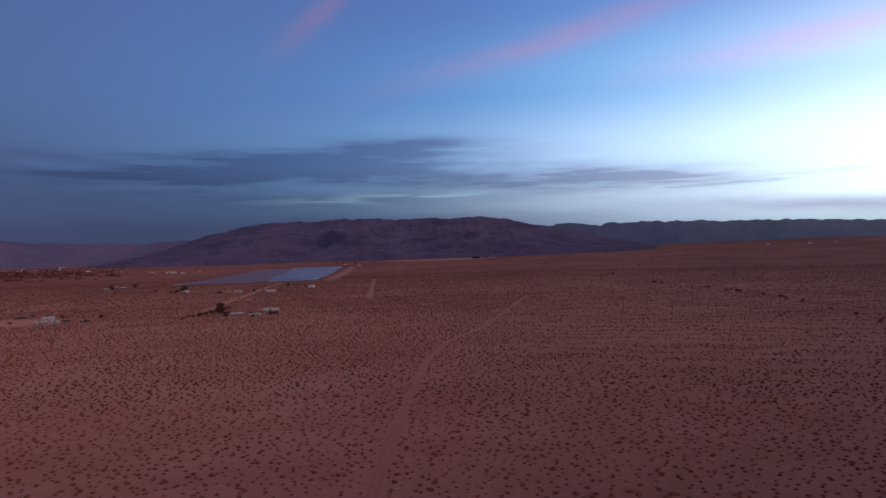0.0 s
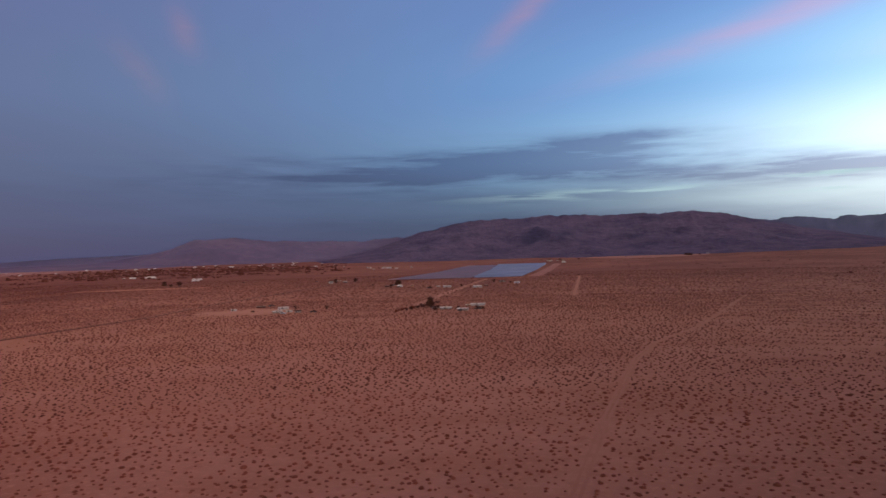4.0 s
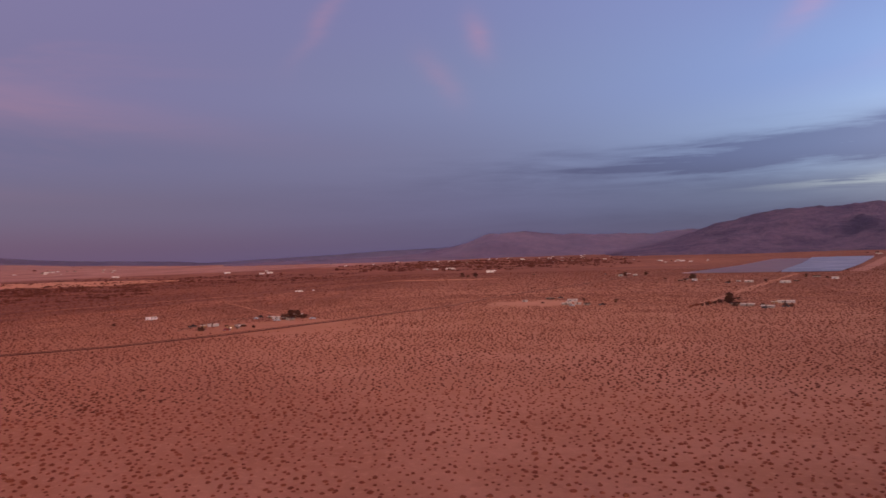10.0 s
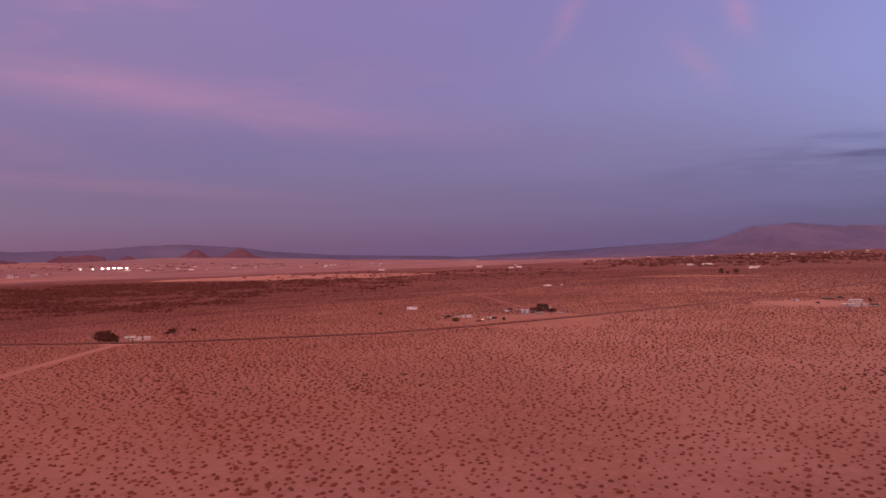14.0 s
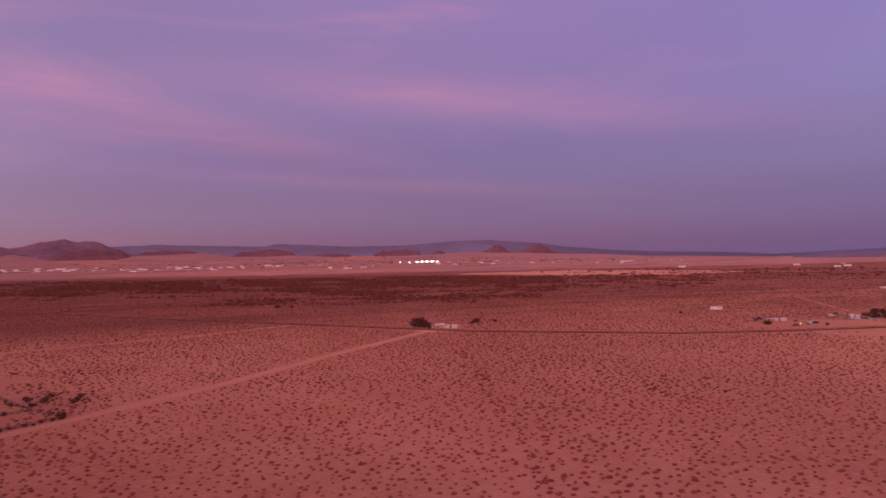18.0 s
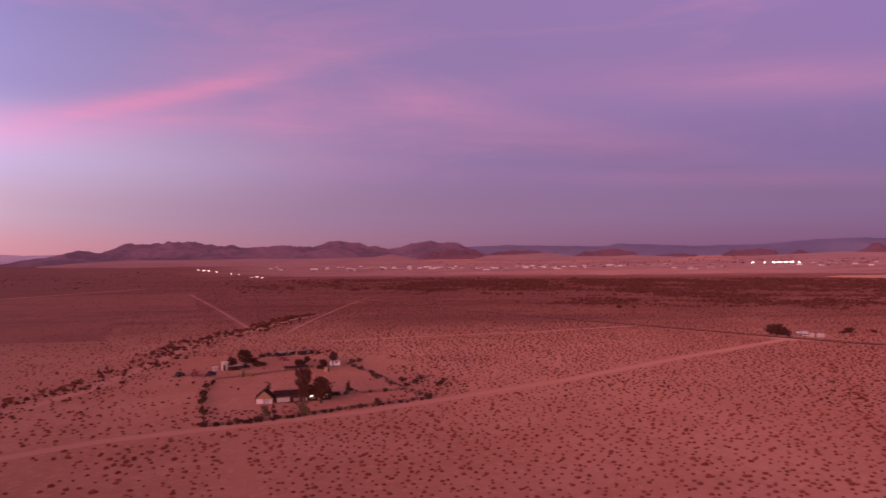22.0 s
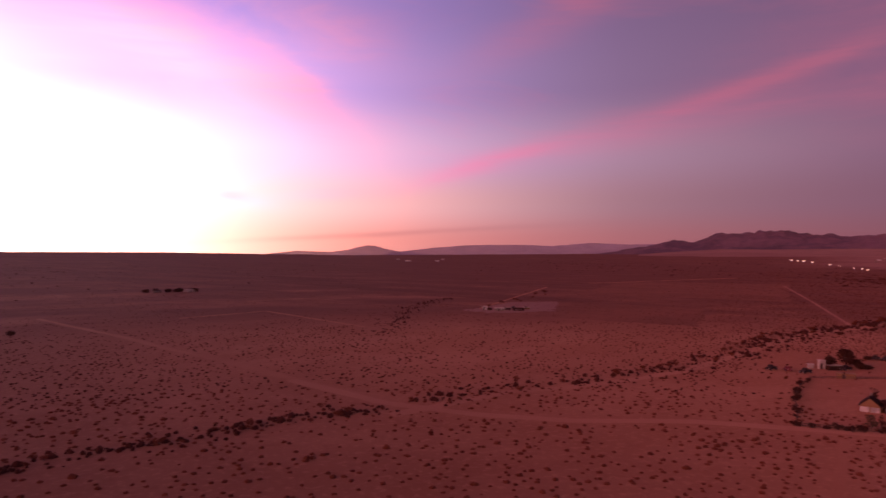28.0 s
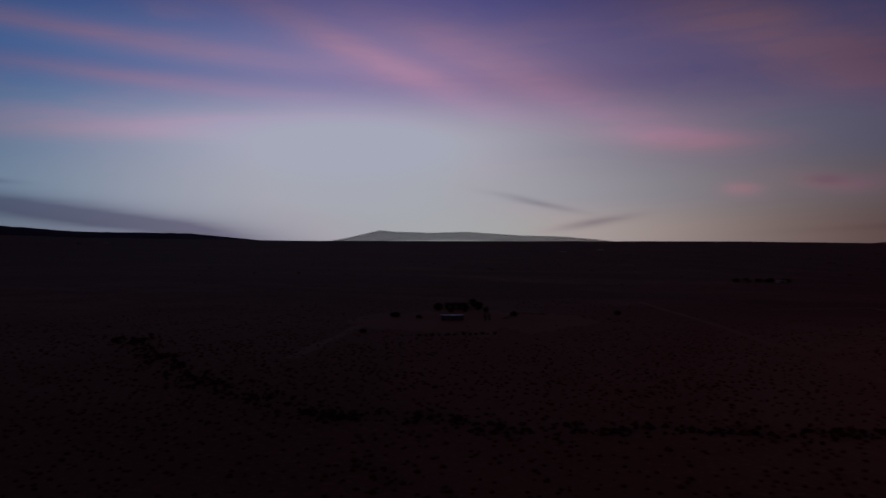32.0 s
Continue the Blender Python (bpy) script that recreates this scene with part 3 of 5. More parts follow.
for side, wide, high in ((3.3, 1.5, 0.45), (-3.1, 0.9, 0.2)):
    strip("berm", beside(MAIN_ROAD, side), wide, M_BERM, "dark earth bank along the road", 0.1, high, ragged=0.3, category="earth bank")


# ---------------------------------------------------------------- mountains
def ridge(name, label, profile, dist, depth, mat, seed, craggy=0.12, rows=21, step=0.22, drop=40.0, gully=1.0):
    """A mountain range: crest heights by azimuth and angle over the eye, spurs and gullies by noise."""
    azs = np.arange(profile[0][0], profile[-1][0] + 1e-6, step)
    crest = np.interp(azs, [p[0] for p in profile], [p[1] for p in profile])
    vs, fs = [], []
    n = len(azs)
    for i, (a, e) in enumerate(zip(azs, crest)):
        top = 40 + dist * math.tan(radians(e))
        edge = min(1.0, i / 6, (n - 1 - i) / 6)
        for j in range(rows + 1):
            u = j / rows                                     # 0 at the foot, 1 behind the crest
            d = dist - depth + depth * 1.5 * u
            px, py = heading(a).x * d, heading(a).y * d
            foot = ground_z(px, py) - 6
            rise = min(1.0, u / 0.667)
            shape = rise ** 1.35 if u <= 0.667 else 1.0 - (u - 0.667) * 3.0
            spur = noise.ridged_multi_fractal((px * 0.0016 + seed, py * 0.0016, seed * 1.7), 0.9, 2.1, 5, 1.0, 2.0) / 2.2 - 0.5
            fine_n = noise.fractal((px * 0.012 + seed, py * 0.012, seed), 0.8, 2.0, 4)
            h = (top - foot) * shape
            bite = spur * 0.45 * gully * math.sin(math.pi * min(1.0, rise)) * (top - foot)
            h = h + bite + fine_n * craggy * (top - foot) * (0.25 + 0.75 * rise)
            vs.append((px, py, foot + max(0.0, h) * edge - (1 - edge) * drop))
    for i in range(n - 1):
        for j in range(rows):
            k = i * (rows + 1) + j
            fs.append((k, k + 1, k + rows + 2, k + rows + 1))
    return tagged(sheet(name, vs, fs, mat), label, "mountain", kind="structure")


ridge("mountain", "long dark mesa with a level crest", ((-18.53, 0.077), (-14, 0.9), (-10.7, 1.55), (-8.0, 2.15), (-6.6, 2.5), (-5.4, 2.83), (-4.1, 2.95), (-2.9, 3.13), (-0.8, 3.03), (1.5, 3.08), (3.8, 3.04), (6, 3.1), (8.3, 3.14), (10.5, 2.98), (12, 2.97), (13.6, 2.9), (14.6, 2.72), (15.6, 2.6), (17, 2.3), (18.4, 2.0), (19.9, 1.45), (22, 0.8), (25, 0.2), (28, -0.3)), 4350, 1100, M_ROCK, 2.0, 0.045, gully=0.9, rows=30, step=0.13)
ridge("mountain", "jagged far mountain range tinted blue for haze", ((-45, 1.159), (-38.74, 1.469), (-32.49, 1.623), (-29.38, 1.855), (-25.51, 2.01), (-21.65, 2.126), (-18.84, 2.242), (-15.37, 2.203), (-12.59, 2.226), (-9.8, 2.28), (-7.1, 2.203), (-4.27, 2.01)), 4800, 500, M_ROCK_HAZE_BLUE, 5.0, 0.09, step=0.15)
ridge("mountain", "low rounded purple hills", ((16.6, 1.546), (18.77, 1.569), (20.25, 1.701), (23.16, 1.446), (25.69, 1.515), (29.83, 1.592), (33.16, 1.894), (35.68, 1.778), (37.49, 1.082), (39.45, 0.618), (41.77, 0.271), (44.07, 0), (47.95, -0.387)), 4600, 600, M_ROCK_HAZE_DUSK, 9.0, 0.04)
ridge("mountain", "low hazy ridge at the horizon", ((56.62, -0.116), (59.78, 0.116), (62.6, 0.209), (66.5, 0.3), (69.4, 0.46), (73.2, 0.78), (75.2, 1.08), (79.3, 1.38), (82.3, 1.3), (85.8, 1.05), (90.3, 1.0), (93.5, 1.15), (96.2, 1.26), (97.1, 1.06), (99.4, 1.12), (104.8, 1.26), (108.75, 1.1), (111, 1.0)), 4850, 500, M_ROCK_HAZE_FAR, 12.0, 0.03)
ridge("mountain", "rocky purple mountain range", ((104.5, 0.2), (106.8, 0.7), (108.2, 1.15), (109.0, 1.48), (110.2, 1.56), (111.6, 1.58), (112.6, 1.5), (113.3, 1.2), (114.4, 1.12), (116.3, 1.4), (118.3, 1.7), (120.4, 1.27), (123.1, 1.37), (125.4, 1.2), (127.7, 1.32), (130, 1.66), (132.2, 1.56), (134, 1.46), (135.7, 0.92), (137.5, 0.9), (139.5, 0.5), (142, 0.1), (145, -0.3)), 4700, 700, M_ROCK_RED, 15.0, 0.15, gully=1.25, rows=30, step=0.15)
ridge("mountain", "hazy mauve mountain range", ((131, 0.2), (134, 0.55), (137.5, 0.72), (140.4, 0.66), (143.4, 0.8), (146.5, 0.55), (149.6, 0.66), (152.8, 0.62), (155.9, 0.42), (158.6, 0.1), (161, -0.1)), 4860, 300, M_ROCK_HAZE_MAUVE, 17.0, 0.04)
ridge("mountain", "lone cone-shaped hill on the skyline", ((155, -0.3), (157.5, 0.0), (158.8, 0.1), (159.9, 0.32), (160.7, 0.54), (161.3, 0.58), (162.0, 0.46), (162.9, 0.22), (164.2, 0.05), (166, 0.1), (167, 0.12), (168.4, -0.02), (171, -0.3)), 4880, 250, M_ROCK_HAZE_MAUVE, 18.0, 0.03, step=0.1)
ridge("mountain", "mountain range below the sunset paled for haze", ((185.5, -0.155), (188.56, 0.193), (190.97, 0.387), (194.32, 0.479), (198.46, 0.758), (201.13, 0.696), (204.05, 0.758), (205.55, 0.889), (206.65, 0.618), (208.38, 0.232), (210.58, -0.155)), 4900, 260, M_ROCK_HAZE_PALE, 21.0, 0.03, step=0.12)
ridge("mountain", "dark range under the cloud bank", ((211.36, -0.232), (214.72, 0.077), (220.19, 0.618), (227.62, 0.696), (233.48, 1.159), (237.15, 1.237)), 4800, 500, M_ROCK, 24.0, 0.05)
ridge("mountain", "low hazy ridge at the horizon", ((31.57, 0.696), (34.74, 0.85), (39.45, 0.734), (44.07, 0.58), (48.73, 0.348), (53.46, 0.155), (58.99, -0.077), (62.91, -0.309)), 4900, 400, M_ROCK_HAZE_FAR, 27.0, 0.04)
FAN_EAST = ((64, -0.2), (70, 0.12), (75, 0.27), (78, 0.35), (80.6, 0.42), (83.6, 0.3), (87.6, 0.16), (91, 0.15), (94.8, 0.36), (97, 0.3), (99.4, 0.3), (101.7, 0.62), (104, 0.5), (106.3, 0.45), (108.3, 0.08), (112, 0.2), (114.2, 0.62), (115.5, 0.4), (118, 0.35), (121, 0.3), (125, 0.35), (130, 0.28), (134, 0.3), (138, 0.05), (142, -0.3))
# this fan takes the hills' haze-tinted, part-transparent rock
ridge("sand_fan", "pale pink sand fan beside low hills", ((35.5, -0.3), (38, 0.0), (40, 0.12), (41.5, 0.17), (44.2, 0.1), (48, 0.02), (54, -0.1), (58, -0.3)), 4150, 500, M_ROCK_HAZE_DUSK, 45.0, 0.02, gully=0.3)
ridge("sand_fan", "pale pink sand fans below the mountains", FAN_EAST, 4080, 900, M_FAN, 41.0, 0.02, gully=0.35)
for k, (a, e, w, flat_top) in enumerate(((109.4, 0.98, 3.2, True), (104.0, 0.9, 3.3, True), (97.1, 0.88, 3.0, True), (91.9, 0.47, 2.2, True), (86.6, 0.8, 2.4, True), (83.3, 0.66, 1.6, False), (78.6, 1.1, 2.4, False), (75.4, 1.0, 2.9, False), (119.5, 0.7, 2.6, True))):
    if flat_top:
        sides = ((-1, 0.1), (-0.85, 0.45), (-0.72, 0.72), (-0.5, 0.8), (-0.32, 1.0), (-0.05, 0.93), (0.1, 0.97), (0.28, 0.8), (0.5, 0.86), (0.66, 0.6), (0.85, 0.35), (1, 0.1))
    else:
        sides = ((-1, 0.05), (-0.7, 0.28), (-0.4, 0.5), (-0.25, 0.82), (-0.1, 1.0), (0.08, 0.95), (0.2, 0.7), (0.45, 0.45), (0.7, 0.25), (1, 0.05))
    ridge("butte", "dark red rocky butte beyond the town", [(a + w * u, e * v) for u, v in sides], 4150 + 40 * k, 300, M_BUTTE, 30.0 + 3 * k, 0.16, rows=14, step=0.1)


# ---------------------------------------------------------------- scrub
def tuft(sides, leaves, spread, seed, tall=0.3):
    """A low rounded shrub, one across: an uneven mound of twigs with loose leaf clumps round it."""
    rng = np.random.RandomState(seed)
    vs, fs = [], []
    for rad, h in ((0.46, 0.0), (0.43, 0.6), (0.2, 0.97)):
        for k in range(sides):
            a = 2 * math.pi * (k + rng.uniform(-0.25, 0.25)) / sides
            q = rad * rng.uniform(0.75, 1.22)
            vs.append((q * math.cos(a), q * math.sin(a), tall * h * rng.uniform(0.75, 1.2)))
    for ring in (0, 1):
        for k in range(sides):
            i, j, n = ring * sides + k, ring * sides + (k + 1) % sides, sides
            fs += [(i, j, j + n), (i, j + n, i + n)]
    fs += [(2 * sides, 2 * sides + k, 2 * sides + k + 1) for k in range(1, sides - 1)]
    for _ in range(leaves):
        a, u = rng.uniform(0, 2 * math.pi), rng.uniform(0.25, 1.0)
        c = np.array([0.52 * math.sqrt(u) * math.cos(a), 0.52 * math.sqrt(u) * math.sin(a), tall * rng.uniform(0.2, 1.05) * math.sqrt(max(0.15, 1.1 - u))])
        fs.append((len(vs), len(vs) + 1, len(vs) + 2))
        vs += [tuple(c + rng.normal(0, spread, 3)) for _ in range(3)]
    v = np.array(vs)
    v[:, 2] = np.maximum(v[:, 2], 0.0)
    return v, np.array(fs)


def low_tuft(seed, tall=0.5):
    """A shrub for the distance: a crooked four-sided mound."""
    rng = np.random.RandomState(seed)
    vs = [((0.5 if ring == 0 else 0.3) * rng.uniform(0.75, 1.25) * math.cos(1.571 * k + rng.uniform(-0.3, 0.3)), (0.5 if ring == 0 else 0.3) * rng.uniform(0.75, 1.25) * math.sin(1.571 * k + rng.uniform(-0.3, 0.3)),
           tall * rng.uniform(0.8, 1.15) * ring) for ring in (0, 1) for k in range(4)]
    fs = [f for k in range(4) for f in ((k, (k + 1) % 4, 4 + (k + 1) % 4), (k, 4 + (k + 1) % 4, 4 + k))] + [(4, 5, 6), (4, 6, 7)]
    return np.array(vs), np.array(fs)


def scatter(name, spots, sizes, kinds, rng, mat, label, parent=None):
    """Joins many shrubs, each turned and scaled, into one mesh."""
    which = rng.randint(0, len(kinds), len(spots))
    verts, faces, base = [], [], 0
    for k, (t, f) in enumerate(kinds):
        m = which == k
        p, s = spots[m], sizes[m]
        a = rng.uniform(0, 2 * np.pi, len(p))
        ca, sa = np.cos(a), np.sin(a)
        x = (t[None, :, 0] * ca[:, None] - t[None, :, 1] * sa[:, None]) * s[:, None] + p[:, 0:1]
        y = (t[None, :, 0] * sa[:, None] + t[None, :, 1] * ca[:, None]) * s[:, None] + p[:, 1:2]
        z = t[None, :, 2] * (s * rng.uniform(0.75, 1.2, len(p)))[:, None] + p[:, 2:3]
        verts.append(np.stack([x, y, z], -1).reshape(-1, 3))
        faces.append((f[None] + (base + np.arange(len(p)) * len(t))[:, None, None]).reshape(-1, 3))
        base += len(p) * len(t)
    ob = sheet(name, np.concatenate(verts), np.concatenate(faces), mat, False)
    ob.parent = parent
    return tagged(ob, label, "" if parent else "shrubs", kind="stuff")


def seg_dist(p, line):
    """Plan distance of many points from a line of points."""
    best = np.full(len(p), 1e9)
    for (x0, y0), (x1, y1) in zip(line, line[1:]):
        d = np.array([x1 - x0, y1 - y0])
        t = np.clip(((p - (x0, y0)) @ d) / (d @ d), 0, 1)
        best = np.minimum(best, np.hypot(*(p - (x0, y0) - t[:, None] * d).T))
    return best


def field(rng, r0, r1, pitch):
    """Jittered spots over a ring of the plain."""
    n = int(2.85 * r1 / pitch) + 1
    gx, gy = np.meshgrid(np.arange(n), np.arange(n))
    p = (np.stack([gx.ravel(), gy.ravel()], 1) - n / 2 + rng.uniform(-0.46, 0.46, (n * n, 2))) * pitch
    p = p @ np.array([[0.83, 0.56], [-0.56, 0.83]])
    r, a = np.hypot(p[:, 0], p[:, 1]), (np.degrees(np.arctan2(-p[:, 0], p[:, 1])) + 60) % 360 - 60
    return p[(r > r0) & (r < r1) & (a < 250)]


def patchy(p, size, seed):
    """A smooth random field over the plan, about -1 to 1."""
    rng = np.random.RandomState(seed)
    out = np.zeros(len(p))
    for _ in range(14):
        k = rng.normal(0, 1, 2) / size
        out += np.sin(p @ k * 6.28 + rng.uniform(0, 6.28))
    return out / 3.7


CLEAR = ((113, 133, 196, 320), (188, 208, 306, 412), (27.6, 36, 550, 625), (46, 60, 395, 490), (81, 87, 385, 425))    # bearings and distances of cleared ground


def open_spots(p):
    keep = np.ones(len(p), bool)
    for line, gap in ((MAIN_ROAD, 7.0), (LANE, 3.8), (CROSS_TRACK, 2.6), (FAR_TRACK, 1.4), (((-134.8, -100.6), (-107.5, -78), (-84.7, -55.9), (-64.3, -26.6)), 2.6), (((-757, -627), (-372, -264.1)), 4.5),
                      (DRIVE, 1.5), (SOUTH_TRACK, 3.2), (((-74, 701), (-130, 1335)), 4.0)):
        keep &= seg_dist(p, line) > gap
    a, r = (np.degrees(np.arctan2(-p[:, 0], p[:, 1])) + 60) % 360 - 60, np.hypot(p[:, 0], p[:, 1])
    for a0, a1, r0, r1 in CLEAR:
        wob = patchy(p, 30, 77) * 0.06
        u, v = (a - a0) / (a1 - a0) * 2 - 1 + wob, (r - r0) / (r1 - r0) * 2 - 1 + wob
        keep &= ~((u ** 4 + v ** 4 < 0.8 + 0.5 * patchy(p, 12, 78)) & (np.abs(u) < 1.15) & (np.abs(v) < 1.15))
    return keep


rng = np.random.RandomState(11)


def scrub(name, r0, r1, pitch, kinds, size, label, thin):
    p = field(rng, r0, r1, pitch)
    a = (np.degrees(np.arctan2(-p[:, 0], p[:, 1])) + 60) % 360 - 60
    south = np.clip((a - 118) / 24, 0, 1)                       # fewer, larger shrubs towards the wash
    dens = 0.94 + 0.12 * patchy(p, 60, 4) + 0.1 * patchy(p, 14, 5) - thin - np.interp(np.hypot(p[:, 0], p[:, 1]), (0, 195, 312, 445, 730), (0.45, 0.5, 0.6, 0.78, 0.85)) * south
    furrow = np.clip((-2 - a) / 8, 0, 1) * np.clip((np.hypot(p[:, 0], p[:, 1]) - 195) / 100, 0, 1)
    dens -= furrow * (0.3 + 0.6 * np.sin((p[:, 1] + 0.35 * p[:, 0] + 6 * patchy(p, 90, 9)) * 0.3))
    p_keep = (rng.uniform(0, 1, len(p)) < dens) & open_spots(p)
    p, south = p[p_keep], south[p_keep]
    s = size * (1 - np.interp(np.hypot(p[:, 0], p[:, 1]), (235, 545), (0.0, 0.3)) * south) * rng.lognormal(-0.02, 0.2, len(p)) * (1 + 0.12 * south) * (1 + 0.1 * patchy(p, 40, 8))
    z = np.array([ground_z(x, y) for x, y in p]) if r1 > 900 else np.zeros(len(p))
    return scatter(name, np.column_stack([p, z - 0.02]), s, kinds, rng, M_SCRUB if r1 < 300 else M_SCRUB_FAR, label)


WASH = ((-476, -281), (-428, -277), (-371, -260), (-313, -248), (-282, -240), (-232, -216), (-200, -202), (-170, -190), (-145, -184), (-121, -182), (-100, -184), (-80, -176), (-60, -171))
BEND = ((-60, -171), (-45, -171), (-30, -170), (-16, -160), (3.7, -157), (22, -150.8), (39.5, -144.9), (59.8, -147.9), (77.9, -141.6), (100.5, -147.3), (143.8, -169.2), (189.8, -203.6), (226, -231.7))
GULLY = ((-263, -559), (-237, -532), (-196, -473), (-166, -421), (-138, -367), (-119, -329))


def along(line, count, loose, rng):
    """Random plan spots close to a line."""
    pts = np.array(line, float)
    seg = np.hypot(*np.diff(pts, axis=0).T)
    s = rng.uniform(0, seg.sum(), count)
    k = np.minimum(np.searchsorted(np.cumsum(seg), s), len(seg) - 1)
    u = (s - (np.cumsum(seg)[k] - seg[k])) / seg[k]
    return pts[k] + (pts[k + 1] - pts[k]) * u[:, None] + rng.normal(0, loose, (count, 2))


def bank_scrub(line, count, loose, size, seed, label, mat=M_THICKET):
    rg = np.random.RandomState(seed)
    p = along(line, count, loose, rg)
    p = p[(patchy(p, 22, seed) + rg.normal(0, 0.3, count) > -0.6) & (seg_dist(p, LANE) > 4)]
    s = size * rg.lognormal(0, 0.35, len(p)) * (1 + np.clip(np.hypot(p[:, 0], p[:, 1]) - 260, 0, 520) / 650)
    return scatter("wash_scrub", np.column_stack([p, np.zeros(len(p))]), s, [tuft(6, 14, 0.09, 130 + k, 0.5) for k in range(6)], rg, mat, label)


bank_scrub(WASH, 460, 3.8, 1.15, 31, "dark scrub along the dry wash")
bank_scrub(beside(WASH[1:8], -11), 130, 5.0, 1.1, 32, "scattered dark scrub beside the dry wash")
bank_scrub(BEND, 620, 3.4, 0.95, 34, "dark scrub along the dry wash")
bank_scrub(GULLY, 240, 4.5, 0.8, 37, "dark scrub in a shallow gully")
bank_scrub(((-348.4, 46.8), (-261.9, 42.5), (-203.6, 38.4), (-157.4, 36.4), (-114.5, 34.5)), 130, 1.9, 0.72, 40, "line of denser scrub across the sand", M_SCRUB)
bank_scrub(((-392, 124.3), (-255, 97.9), (-178.2, 86.1)), 60, 2.0, 0.72, 43, "line of denser scrub across the sand", M_SCRUB)
scrub("scrub_below", 0, 105, 3.2, [low_tuft(40 + k, 0.4) for k in range(6)], 0.85, "low dark creosote scrub dotted over the sand", 0.0)
scrub("scrub_near", 105, 215, 2.45, [tuft(6, 18, 0.08, 50 + k, 0.36) for k in range(12)], 0.84, "low dark creosote scrub dotted over the sand", 0.0)
scrub("scrub_middle", 215, 390, 2.4, [tuft(5, 3, 0.1, 70 + k, 0.34) for k in range(10)], 0.84, "low dark creosote scrub dotted over the sand", 0.02)
scrub("scrub_far", 390, 730, 3.0, [low_tuft(90 + k, 0.36) for k in range(8)], 0.95, "low dark creosote scrub dotted over the plain", 0.03)
scrub("scrub_distant", 730, 1680, 7.2, [low_tuft(110 + k, 0.28) for k in range(8)], 1.8, "low dark scrub over the distant plain", 0.05)


# ---------------------------------------------------------------- larger plants
def spot(az, el):
    """The place on the ground seen at that azimuth and angle from the eye."""
    d = heading(az)
    r = 70.0
    while r < 4700:
        if math.degrees(math.atan2(ground_z(d.x * r, d.y * r) - 40, r)) >= el:
            break
        r *= 1.006
    return d.x * r, d.y * r


def leaf_mesh(n, seed, lobes, size):
    """Small leaf clumps, two triangles each, gathered round several lobes."""
    rg = np.random.RandomState(seed)
    quads = []
    for i in range(n):
        cx, cy, cz, r = lobes[rg.randint(len(lobes))]
        v = rg.normal(0, 1, 3)
        v = v / np.linalg.norm(v) * r * rg.uniform(0.55, 1.08)
        c = np.array([cx, cy, cz]) + v * (1, 1, 0.85)
        a, b = rg.normal(0, 1, 3), rg.normal(0, 1, 3)
        a, b = a / np.linalg.norm(a) * size * rg.uniform(0.6, 1.3), b / np.linalg.norm(b) * size * rg.uniform(0.6, 1.3)
        quads.append([c - a, c - b * 0.7, c + a, c + b])
    q = np.array(quads)
    q[:, :, 2] = np.maximum(q[:, :, 2], 0.05)
    return mesh_of("crown", q.reshape(-1, 3), np.arange(len(q) * 4).reshape(-1, 4))


def plant(name, label, category, seed, height, width, trunk_h, mat, leaves, lobes_n, group=""):
    """A tree or tall shrub: tapered trunk, limbs and a ragged crown of leaf clumps."""
    rg = random.Random(seed)
    ob = thing(name, label, category, 0, 0, group=group, z=0)
    bm = bmesh.new()
    lobes = []
    tube(bm, (0, 0, -0.1), (rg.uniform(-0.1, 0.1), rg.uniform(-0.1, 0.1), trunk_h), height * 0.035 + 0.03, height * 0.022 + 0.02, 7)
    for k in range(lobes_n):
        a, u = k * 2.4 + rg.uniform(-0.5, 0.5), rg.uniform(0.2, 1.0)
        r = width * rg.uniform(0.16, 0.27)
        c = (math.cos(a) * (width / 2 - r) * u, math.sin(a) * (width / 2 - r) * u, trunk_h * 0.6 + r * 0.7 + (height - trunk_h - r * 1.7) * rg.uniform(0.0, 1.0))
        lobes.append((*c, r))
        if k < 6:
            tube(bm, (0, 0, trunk_h * rg.uniform(0.6, 1.0)), c, height * 0.015 + 0.015, 0.015, 5)
    part("trunk", bm, M_BARK, ob)
    me = leaf_mesh(leaves, seed, lobes, width * 0.055 + 0.05)
    me.materials.append(mat)
    crown = new("crown", me)
    crown.parent = ob
    return ob


def grow(master, x, y, scale=1.0, label="", turn=None):
    """One more plant of a kind, turned and scaled."""
    m = pose(x, y, ground_z(x, y), 0, 0, random.uniform(0, 360) if turn is None else turn)
    ob = copy_thing(master, m)
    ob.scale = [scale * random.uniform(0.93, 1.07) for _ in range(3)]
    return tagged(ob, label)


def inside(a, b, c, d):
    """A random plan spot within four corners."""
    u, v = random.random(), random.random()
    return [(a[i] * (1 - u) + b[i] * u) * (1 - v) + (d[i] * (1 - u) + c[i] * u) * v for i in (0, 1)]


def retire(master):
    for o in (*master.children_recursive, master):
        bpy.data.objects.remove(o)


random.seed(21)
SHRUBS = [plant("desert_shrub", "dark low desert shrub with dry twigs", "shrub", 100 + k, 1.35, 2.0, 0.2, M_SCRUB, 130, 7, "shrubs along the wash") for k in range(3)]
HEDGE = [plant("hedge_shrub", "dusty dark shrub beside the yard fence", "shrub", 120 + k, 1.7, 2.3, 0.25, M_LEAF, 150, 7, "shrubs round the homestead") for k in range(3)]
TREES = [plant("tree", "dark leafy desert tree with a ragged crown", "tree", 140 + k, 7.4, 6.8, 0.7, M_LEAF, 900, 17) for k in range(3)]
